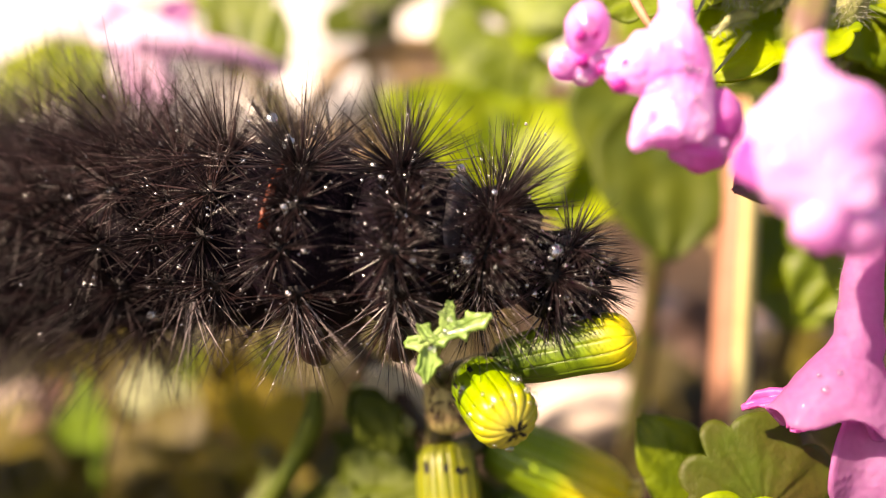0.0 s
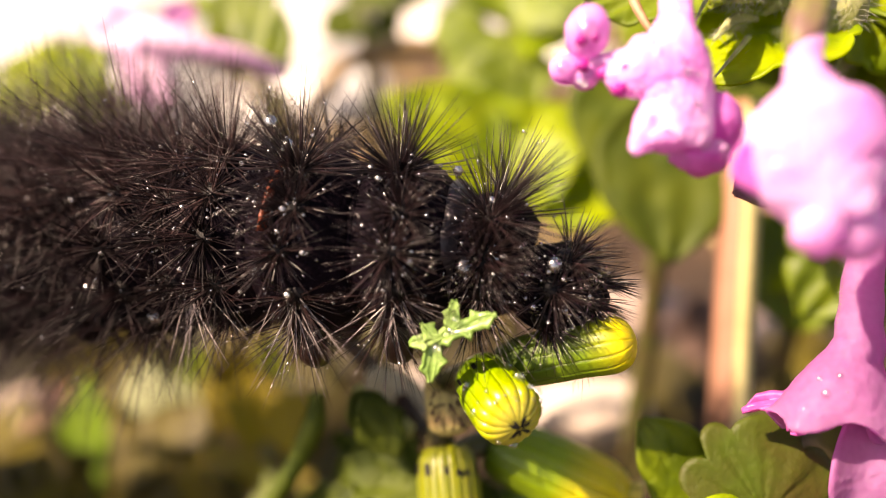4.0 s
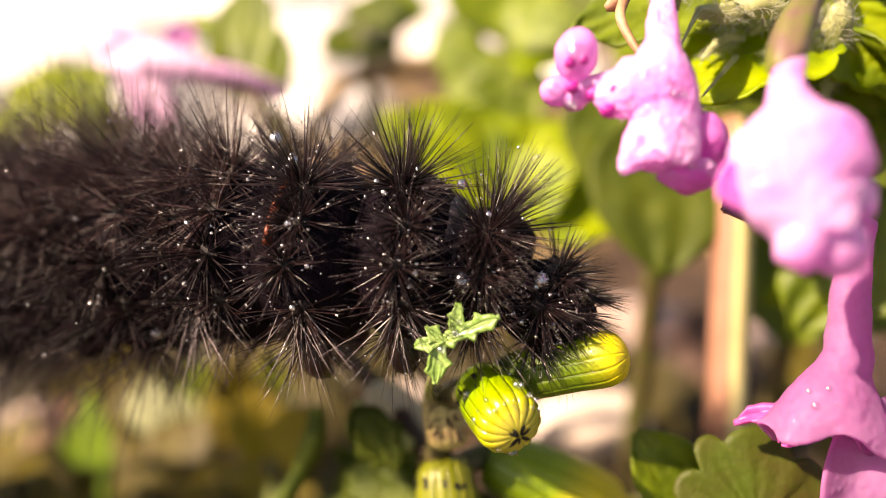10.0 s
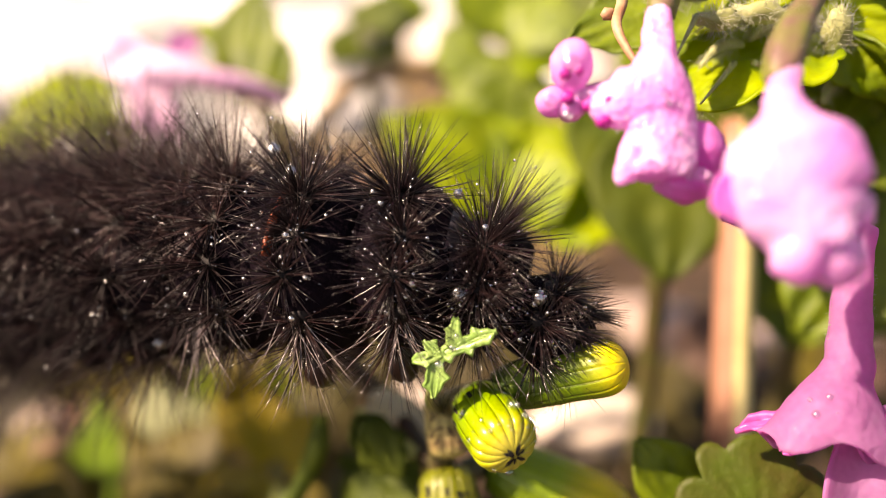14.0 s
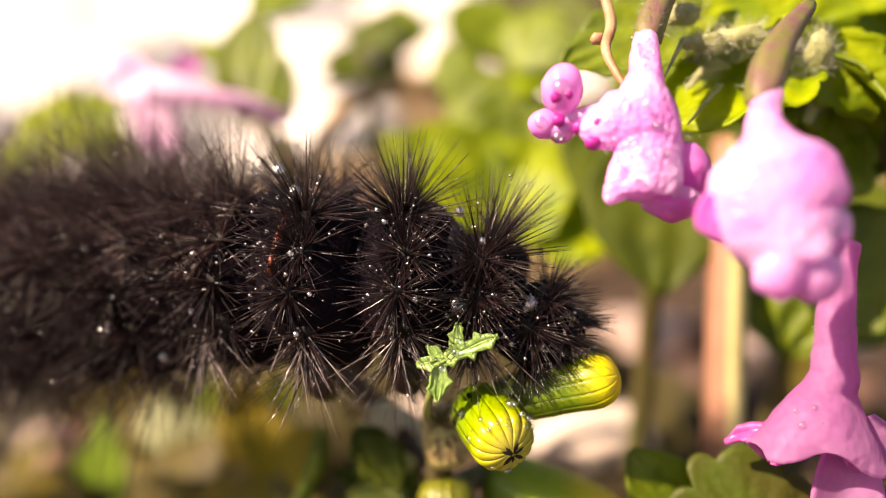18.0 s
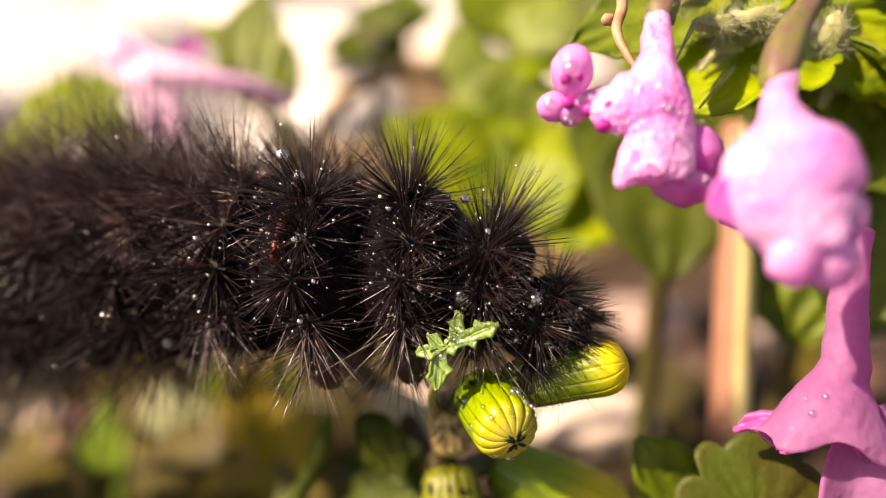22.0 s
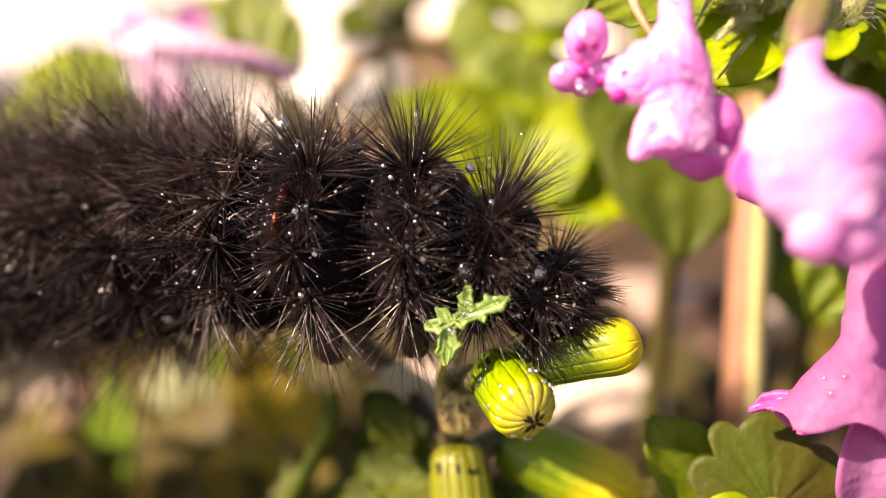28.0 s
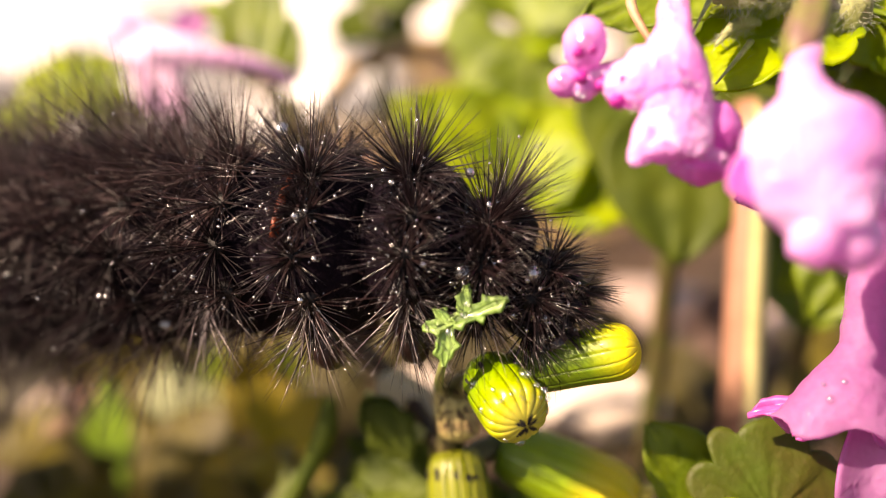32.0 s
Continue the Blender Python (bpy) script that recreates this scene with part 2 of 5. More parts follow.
M_BRACT_C = material("pale_bud_bract", (1, 1, 1), (0.86, 0.9, 0.8), rough=0.42, scale=800, fine=5000, bump=0.25, ramp=[(0.0, (0.14, 0.25, 0.012)), (0.5, (0.26, 0.40, 0.012)), (0.68, (0.62, 0.58, 0.02)), (0.82, (0.88, 0.72, 0.03)), (1.0, (0.90, 0.72, 0.03))], ramp_axis=(2, 0, 8.2), coat=0.3, through_light=0.2)
M_FLORET = material("yellow_floret", (0.86, 0.72, 0.12), (0.9, 0.82, 0.45), rough=0.5, through_light=0.2)
M_TIP = material("black_bract_tip", (0.012, 0.011, 0.010), rough=0.6)
M_STEM = material("groundsel_stem", (0.075, 0.09, 0.02), (0.10, 0.075, 0.03), rough=0.5, scale=400, fine=3000)
M_STALK = material("dry_two_tone_stalk", (1, 1, 1), (0.86, 0.84, 0.8), rough=0.5, scale=150, fine=1500, ramp=[(0.0, (0.26, 0.13, 0.09)), (0.36, (0.36, 0.18, 0.11)), (0.46, (0.62, 0.55, 0.26)), (1.0, (0.60, 0.56, 0.28))], ramp_axis=(0, -1.6, 1.6))
M_TWIGBROWN = material("brown_green_stem", (0.055, 0.035, 0.012), (0.05, 0.018, 0.010), rough=0.6, scale=300, fine=3000)
M_TWIG = material("tan_dry_filament", (0.46, 0.29, 0.17), (0.36, 0.18, 0.10), rough=0.55, scale=900)
M_PALE = material("pale_dry_bract", (0.74, 0.70, 0.52), (0.66, 0.60, 0.42), rough=0.6, scale=300, through_light=0.2)
M_STRIP = material("pale_green_leaf_strip", (0.56, 0.60, 0.24), (0.46, 0.50, 0.18), rough=0.5, scale=400, through_light=0.2)
M_STEMPALE = material("downy_green_stem", (0.16, 0.20, 0.05), (0.22, 0.22, 0.10), rough=0.4, scale=700, coat=0.3)
M_BRACT_Y = material("yellow_bud_bract", (0.21, 0.22, 0.007), (0.13, 0.17, 0.007), rough=0.4, scale=500, fine=4000, bump=0.25, coat=0.25, through_light=0.12)
M_WITHER = material("withered_bud", (0.52, 0.46, 0.17), (0.32, 0.22, 0.09), rough=0.6, scale=900)
M_FUZZ = material("white_plant_hair", (0.52, 0.54, 0.42), rough=0.4, bump=0)
M_SOIL = material("damp_soil", (0.030, 0.016, 0.008), (0.070, 0.040, 0.020), rough=0.9, scale=60, fine=700, bump=1.0, height=0.002)
M_STRAW = material("dry_straw", (0.48, 0.36, 0.16), (0.28, 0.18, 0.08), rough=0.6, scale=150, fine=1500, spread=0.35, island=True)
M_LITTER = material("dead_leaf", (0.085, 0.045, 0.032), (0.17, 0.10, 0.075), rough=0.7, scale=120, fine=1200, spread=0.4, through_light=0.15)
M_TAN = material("tan_grass", (0.36, 0.25, 0.12), (0.26, 0.16, 0.08), rough=0.6, scale=150, fine=1500)
M_CREAM = material("cream_husk", (0.58, 0.50, 0.43), (0.48, 0.39, 0.32), rough=0.7, scale=200)
M_HUSK = material("pinkish_husk", (0.36, 0.28, 0.24), (0.28, 0.2, 0.17), rough=0.7, scale=200)
M_STONE = material("pale_limestone_chip", (0.74, 0.73, 0.70), (0.60, 0.57, 0.53), rough=0.8, scale=80, fine=900, bump=0.8, height=0.0006, spread=0.1)

# ---- mesh helpers (all lengths in millimetres) ----
AWAY = Vector((0, math.cos(radians(25)), -math.sin(radians(25))))
UPWARD = Vector((0, math.sin(radians(25)), math.cos(radians(25))))
SIDE = Vector((1, 0, 0))
PLACES = {}
EYE = Vector((0.0, -32.965, 70.372))
STEP = 1 / 1357.93


def spot(x, y, d):
    """A place in the tilted frame of the plants: x across and y down in fine steps, d millimetres away."""
    return EYE + SIDE * ((x - 784) * d * STEP) + UPWARD * ((441 - y) * d * STEP) + AWAY * d


def nearer(p, k):
    """The place p drawn towards the eye's first stand by the factor k."""
    return EYE + (Vector(p) - EYE) * k


def metres(m):
    m = m.copy()
    m.translation *= MM
    return m


def thing(name, at, label, category, group="", kind=""):
    ob = new(name)
    ob.empty_display_size = 0.004
    m = Matrix.Translation(at)
    ob.matrix_basis = metres(m)
    PLACES[ob] = m
    return tagged(ob, label, category, group, kind)


def part(name, bm, mat, parent=None, label="", place=None, smooth=True):
    """Links bm as one mesh. Without place its corners are in the world, and its origin goes to its middle."""
    me = bpy.data.meshes.new(name)
    if place is None:
        lo, hi = [Vector([f(v.co[k] for v in bm.verts) for k in range(3)]) for f in (min, max)]
        mid = (lo + hi) / 2
        place = Matrix.Translation(mid)
        for v in bm.verts:
            v.co -= mid
    for v in bm.verts:
        v.co *= MM
    bmesh.ops.recalc_face_normals(bm, faces=bm.faces)
    bm.to_mesh(me)
    bm.free()
    if smooth:
        me.shade_smooth()
    me.materials.append(mat)
    return link_part(name, me, parent, place, label)


def link_part(name, me, parent, place, label=""):
    ob = new(name, me)
    PLACES[ob] = place
    if parent is not None:
        ob.parent = parent
        ob.matrix_basis = metres(PLACES[parent].inverted() @ place)
    else:
        ob.matrix_basis = metres(place)
    return tagged(ob, label)


def curve_points(pts, k=6):
    """A smooth line through pts (Catmull-Rom), values of any width."""
    p = np.array([tuple(q) for q in pts], float)
    p = np.vstack([2 * p[0] - p[1], p, 2 * p[-1] - p[-2]])
    out = []
    for i in range(1, len(p) - 2):
        for t in np.linspace(0, 1, k, endpoint=False):
            a, b, c, d = p[i - 1], p[i], p[i + 1], p[i + 2]
            out.append(0.5 * (2 * b + (c - a) * t + (2 * a - 5 * b + 4 * c - d) * t * t + (3 * b - a - 3 * c + d) * t ** 3))
    out.append(p[-2])
    return np.array(out)


def thicken(bm, depth):
    """A second skin under the sheet, along its corner normals, closed at the rim."""
    bm.normal_update()
    faces, rim = bm.faces[:], [e for e in bm.edges if e.is_boundary]
    under = {v: bm.verts.new(v.co - v.normal * depth) for v in bm.verts[:]}
    for f in faces:
        bm.faces.new([under[v] for v in reversed(f.verts)])
    for e in rim:
        a, b = e.verts
        loop = e.link_loops[0]
        if loop.vert is not a:
            a, b = b, a
        bm.faces.new((b, a, under[a], under[b]))


def loft(path, radii, sides=18, k=6, caps=True, depth=AWAY, wobble=0.0, ribs=0, rib=0.0, seed=0, hollow=0.0, frill=0.0):
    """A tube along path. radii: one number a point, or (across, deep). ribs and wobble shape its section; frill waves its far rim."""
    rng = random.Random(seed)
    rr = [(r, r) if isinstance(r, (int, float)) else r for r in radii]
    line = curve_points([(*p, *r) for p, r in zip(path, rr)], k)
    bm = bmesh.new()
    rings, n = [], len(line)
    shift = [rng.uniform(0, 6.28) for _ in range(4)]
    for i, row in enumerate(line.tolist()):
        a, b = line[max(0, i - 1)][:3], line[min(n - 1, i + 1)][:3]
        t = (Vector(b) - Vector(a)).normalized()
        side = t.cross(depth).normalized()
        deep = side.cross(t).normalized()
        ring = []
        for s in range(sides):
            ang = 2 * math.pi * s / sides
            g = 1 + rib * math.cos(ribs * ang) + wobble * (math.sin(2 * ang + shift[0] + i * 0.31) + math.sin(3 * ang + shift[1] - i * 0.23)) * 0.5
            out = side * float(row[3] * math.cos(ang)) + deep * float(row[4] * math.sin(ang))
            co = Vector(row[:3]) + out * g
            if frill and i > n - 6:
                co += t * frill * math.sin(4 * ang + shift[2]) * (i - n + 6) / 5 + out.normalized() * frill * 0.5 * math.sin(7 * ang + shift[3]) * (i - n + 6) / 5
            ring.append(bm.verts.new(co))
        rings.append(ring)
    for a, b in zip(rings, rings[1:]):
        for s in range(sides):
            bm.faces.new((a[s], a[(s + 1) % sides], b[(s + 1) % sides], b[s]))
    if hollow:
        bm.faces.new(rings[0][::-1])
        bmesh.ops.recalc_face_normals(bm, faces=bm.faces)
        thicken(bm, hollow)
    elif caps:
        bm.faces.new(rings[0][::-1])
        bm.faces.new(rings[-1])
    return bm


def roughen(bm, amount, size, seed=0):
    off = Vector((seed * 2.3, seed * 1.1, seed * 0.7))
    for v in bm.verts:
        v.co += noise.noise_vector(v.co / size + off) * amount + noise.noise_vector(v.co / (size * 0.35) + off) * amount * 0.35
    return bm


def frame_at(base, along, normal):
    """Local x runs along, z is the normal."""
    x = Vector(along).normalized()
    z = Vector(normal)
    z = (z - x * z.dot(x)).normalized()
    y = z.cross(x)
    m = Matrix((x, y, z)).transposed().to_4x4()
    m.translation = base
    return m


def leaf_bm(length, width, teeth=5, depth=0.15, curl=0.15, fold=0.2, blunt=0.7, ripple=0.02, thick=0.12, n=40, m=10, seed=0, twist=0.0, vein=1.0, spike=0.0):
    """A leaf with a toothed or scalloped margin, a sunken midrib and side veins; base at the origin, along x."""
    rng = random.Random(seed)
    bm = bmesh.new()
    ph = rng.uniform(0, 1)
    rows = []
    for i in range(n + 1):
        t = i / n
        w = width / 2 * (max(0.0, math.sin(math.pi * min(1, t ** 0.85)))) ** blunt + 0.03 * width * (1 - t)
        w = max(w, 0.03 * width)
        row = []
        for j in range(-m, m + 1):
            s = j / m
            scal = abs(math.sin(math.pi * (teeth * t + (0.18 * ph if j > 0 else 0.3 * ph))))
            g = 1 - depth * (1 - scal ** 0.6) * abs(s) ** 2
            if spike:
                tri = 1 - abs(2 * ((teeth * t + 0.2 * ph + (0.45 if j > 0 else 0)) % 1) - 1)
                g = 1 + spike * max(0, (tri - 0.5) / 0.5) ** 1.3 * s * s
            y = w * s * g
            x = length * (t + 0.06 * abs(s) * (1 - t))
            z = fold * abs(y) - curl * length * t * t - 0.5 * fold * y * y / max(width, 0.1)
            z += ripple * length * math.sin(6.28 * (teeth * t * 0.5 - abs(s) * 1.3 + ph)) * abs(s)
            z -= 0.03 * vein * width * (1 - abs(math.sin(math.pi * (2 * teeth * t - abs(s) * 1.6)))) ** 3 * (1 - 0.6 * abs(s)) * math.sin(math.pi * t) - 0.05 * width * math.exp(-(s * 7) ** 2)
            a = twist * t
            row.append(bm.verts.new((x, y * math.cos(a) - z * math.sin(a), z * math.cos(a) + y * math.sin(a))))
        rows.append(row)
    for a, b in zip(rows, rows[1:]):
        for j in range(2 * m):
            bm.faces.new((a[j], b[j], b[j + 1], a[j + 1]))
    bmesh.ops.recalc_face_normals(bm, faces=bm.faces)
    thicken(bm, thick)
    return bm


def leaf(parent, base, tip, normal, width, mat, name="leaf", label="", **kw):
    along = Vector(tip) - Vector(base)
    return part(name, leaf_bm(along.length, width, **kw), mat, parent, label, frame_at(Vector(base), along, normal))


def fan_leaf(parent, base, up, normal, lobes, core, mat, label="", dish=0.12, thick=0.16, seed=0, rings=12, spokes=110):
    """A rounded leaf cut into lobes. lobes: degrees from up, length, half width in degrees; core: radius of the undivided middle."""
    rng = random.Random(seed)
    ph = [rng.uniform(0, 6.28) for _ in range(3)]
    bm = bmesh.new()
    mid = bm.verts.new((0, 0, 0))
    rows = []
    for k in range(spokes):
        ang = 360 * k / spokes - 180
        reach = core
        vein = 0.0
        for a, length, wide in lobes:
            q = abs((ang - a + 180) % 360 - 180) / wide
            if q < 1:
                reach = max(reach, core * 0.9 + (length - core * 0.9) * (1 - q ** 2.4) ** 0.5)
            vein = max(vein, 1 - q * 3.0)
        g = radians(ang)
        row = []
        for i in range(1, rings + 1):
            t = i / rings
            r = reach * t
            z = -dish * r * r / core + 0.03 * core * math.sin(3 * g + ph[0]) * t + 0.02 * core * math.sin(9 * g + ph[1] + 3 * t) * t - 0.03 * core * max(0, vein) * math.sin(math.pi * t)
            row.append(bm.verts.new((r * math.cos(g), -r * math.sin(g), z)))
        rows.append(row)
    for a, b in zip(rows, rows[1:] + rows[:1]):
        bm.faces.new((mid, a[0], b[0]))
        for i in range(rings - 1):
            bm.faces.new((a[i], a[i + 1], b[i + 1], b[i]))
    bmesh.ops.recalc_face_normals(bm, faces=bm.faces)
    thicken(bm, thick)
    return part("leaf", bm, mat, parent, label, frame_at(Vector(base), up, normal))


def blob_bm(a, b, c, seed=0, rough=0.06, detail=3):
    bm = bmesh.new()
    bmesh.ops.create_icosphere(bm, subdivisions=detail, radius=1)
    off = Vector((seed * 3.1, seed * 1.7, seed * 0.9))
    for v in bm.verts:
        g = 1 + rough * noise.noise(v.co * 1.6 + off) * 2 + rough * noise.noise(v.co * 4 + off)
        v.co = Vector((v.co.x * a, v.co.y * b, v.co.z * c)) * g
    return bm


def petal(parent, base, tip, normal, width, mat, name="petal_lobe", label="", cup=0.35, thick=0.16, notch=0.0, seed=0, n=18, m=8, curl=0.2):
    """A rounded petal lobe, cupped across and curled at the end."""
    along = Vector(tip) - Vector(base)
    length = along.length
    rng = random.Random(seed)
    ph = rng.uniform(0, 6.28)
    bm = bmesh.new()
    rows = []
    for i in range(n + 1):
        t = i / n
        w = width / 2 * (0.35 + 0.65 * math.sin(math.pi * min(1, 0.15 + t * 0.62))) * (1 - max(0, (t - 0.72) / 0.28) ** 2.2 * 0.8)
        row = []
        for j in range(-m, m + 1):
            s = j / m
            x = length * (t - notch * (1 - abs(s)) * max(0, t - 0.6) - 0.05 * abs(s) * t)
            z = cup * w * s * s - curl * length * t ** 3 + 0.02 * length * math.sin(5 * s + ph + 4 * t) * t
            row.append(bm.verts.new((x, w * s, z)))
        rows.append(row)
    for a, b in zip(rows, rows[1:]):
        for j in range(2 * m):
            bm.faces.new((a[j], b[j], b[j + 1], a[j + 1]))
    bmesh.ops.recalc_face_normals(bm, faces=bm.faces)
    thicken(bm, thick)
    return part(name, bm, mat, parent, label, frame_at(Vector(base), along, normal))


def drop(parent, at, r, normal=UPWARD, name="dew_drop", mat=None):
    bm = bmesh.new()
    bmesh.ops.create_icosphere(bm, subdivisions=3, radius=r)
    for v in bm.verts:
        v.co.z *= 0.8
    return part(name, bm, mat or M_WATER, parent, "", frame_at(Vector(at), Vector(normal).orthogonal(), normal))


def needles(roots, ways, lengths, radius, bend, seed, sides=3, steps=3, taper=0.12):
    """Thin tapering bristles as one mesh, each an island of its own."""
    rng = np.random.default_rng(seed)
    n = len(roots)
    roots, ways, lengths = np.array(roots), np.array(ways), np.array(lengths)
    ref = rng.normal(size=(n, 3))
    a = np.cross(ways, ref)
    a /= np.linalg.norm(a, axis=1)[:, None]
    b = np.cross(ways, a)
    rad = radius * rng.uniform(0.7, 1.25, n)
    verts = []
    for i in range(steps + 1):
        t = i / steps
        mid = roots + ways * (lengths * t)[:, None] + a * (bend * lengths * t * t)[:, None]
        r = rad * (1 - (1 - taper) * t ** 1.2)
        for s in range(sides):
            g = 2 * math.pi * s / sides
            verts.append(mid + (a * math.cos(g) + b * math.sin(g)) * r[:, None])
    v = np.stack(verts, 1).reshape(-1, 3) * MM
    per = (steps + 1) * sides
    faces = []
    for i in range(steps):
        for s in range(sides):
            q = (s + 1) % sides
            faces.append((i * sides + s, i * sides + q, (i + 1) * sides + q, (i + 1) * sides + s))
    faces.append(tuple(steps * sides + s for s in range(sides)))
    f = [tuple(k * per + c for c in face) for k in range(n) for face in faces]
    me = bpy.data.meshes.new("bristles")
    me.from_pydata(v.tolist(), [], f)
    me.shade_smooth()
    return me


# ---- ground and litter ----
def build_ground():
    bm = bmesh.new()
    xs = sorted({*np.linspace(-500, 500, 90).round(2), -20000.0, -5000.0, -1500.0, -1000.0, -700.0, 700.0, 1000.0, 1500.0, 5000.0, 20000.0})
    grid = []
    for y in xs:
        row = []
        for x in xs:
            p = Vector((x, y, 0))
            near = 1 if abs(x) < 505 and abs(y) < 505 else 0
            z = near * (6 * noise.noise(p / 60) + 2.5 * noise.noise(p / 18)) - 3
            row.append(bm.verts.new((x, y, z)))
        grid.append(row)
    for a, b in zip(grid, grid[1:]):
        for i in range(len(xs) - 1):
            bm.faces.new((a[i], a[i + 1], b[i + 1], b[i]))
    g = part("ground", bm, M_SOIL, None, "", Matrix.Identity(4))
    tagged(g, "brown damp soil under weeds and litter", "ground", kind="structure")


def ground_z(x, y):
    p = Vector((x, y, 0))
    return 6 * noise.noise(p / 60) + 2.5 * noise.noise(p / 18) - 3


def build_litter():
    rng = random.Random(5)
    roots, ways, lens = [], [], []
    for _ in range(900):
        x, y = rng.uniform(-260, 260), rng.uniform(120, 480)
        a = rng.uniform(0, 6.28)
        roots.append((x, y, ground_z(x, y) + rng.uniform(0.3, 3)))
        ways.append((math.cos(a), math.sin(a), rng.uniform(-0.05, 0.14)))
        lens.append(rng.uniform(10, 45))
    me = needles(roots, ways, lens, 0.8, 0.08, 3, sides=5, steps=3, taper=0.7)
    me.materials.append(M_STRAW)
    tagged(link_part("straw_litter", me, None, Matrix.Identity(4)), "scattered pale dry straw lying on the soil", "straw", kind="stuff")
    me_l = None
    for i in range(120):
        x, y = rng.uniform(-200, 200), rng.uniform(20, 430)
        at = Vector((x, y, ground_z(x, y) + 1.2))
        if me_l is None or i % 12 == 0:
            ob = part("dead_leaf", leaf_bm(rng.uniform(14, 30), rng.uniform(9, 16), teeth=3, curl=rng.uniform(-0.2, 0.2), fold=0.25, ripple=0.05, thick=0.3, n=14, m=4, seed=i), M_LITTER,
                      None, "", frame_at(at, (math.cos(i), math.sin(i), 0.1), (0.2 * math.sin(i * 2), 0.2 * math.cos(i * 3), 1)))
            me_l = ob.data
        else:
            ob = link_part("dead_leaf", me_l, None, frame_at(at, (math.cos(i), math.sin(i), 0.1), (0.3 * math.sin(i * 2), 0.3 * math.cos(i * 3), 1)))
        tagged(ob, "curled brown dead leaf lying on the soil", "dead leaf", "dead leaves on the soil")


def build_stones():
    rng = random.Random(9)
    spots = [(-150, 285, 62), (-230, 330, 70), (-75, 330, 46), (-120, 400, 80), (10, 385, 34), (-40, 250, 22), (-105, 215, 26), (-210, 420, 90), (70, 420, 26), (-175, 225, 40), (-20, 460, 60), (45, 310, 14)]
    for i, (x, y, r) in enumerate(spots):
        bm = blob_bm(r, r * rng.uniform(0.7, 0.95), r * rng.uniform(0.4, 0.6), seed=i, rough=0.12, detail=4)
        ob = part("stone", bm, M_STONE, None, "", Matrix.Translation((x, y, ground_z(x, y) + r * 0.18)) @ Matrix.Rotation(rng.uniform(0, 6), 4, "Z"))
        tagged(ob, "pale sunlit limestone chip half sunk in soil", "stone", "pale stones behind the weeds")
    for i, (x, y, r) in enumerate(((240, 218, 26), (350, 190, 22), (430, 232, 20), (560, 188, 24), (880, 60, 26), (1010, 110, 20))):
        p = next(q for q in (spot(x, y, d) for d in range(120, 900, 4)) if q.z < 4)
        bm = blob_bm(r, r * 0.8, r * rng.uniform(0.4, 0.55), seed=40 + i, rough=0.14, detail=4)
        ob = part("stone", bm, M_STONE, None, "", Matrix.Translation((p.x, p.y, ground_z(p.x, p.y) + r * 0.15)) @ Matrix.Rotation(i * 1.3, 4, "Z"))
        tagged(ob, "pale sunlit limestone chip half sunk in soil", "stone", "pale stones behind the weeds")


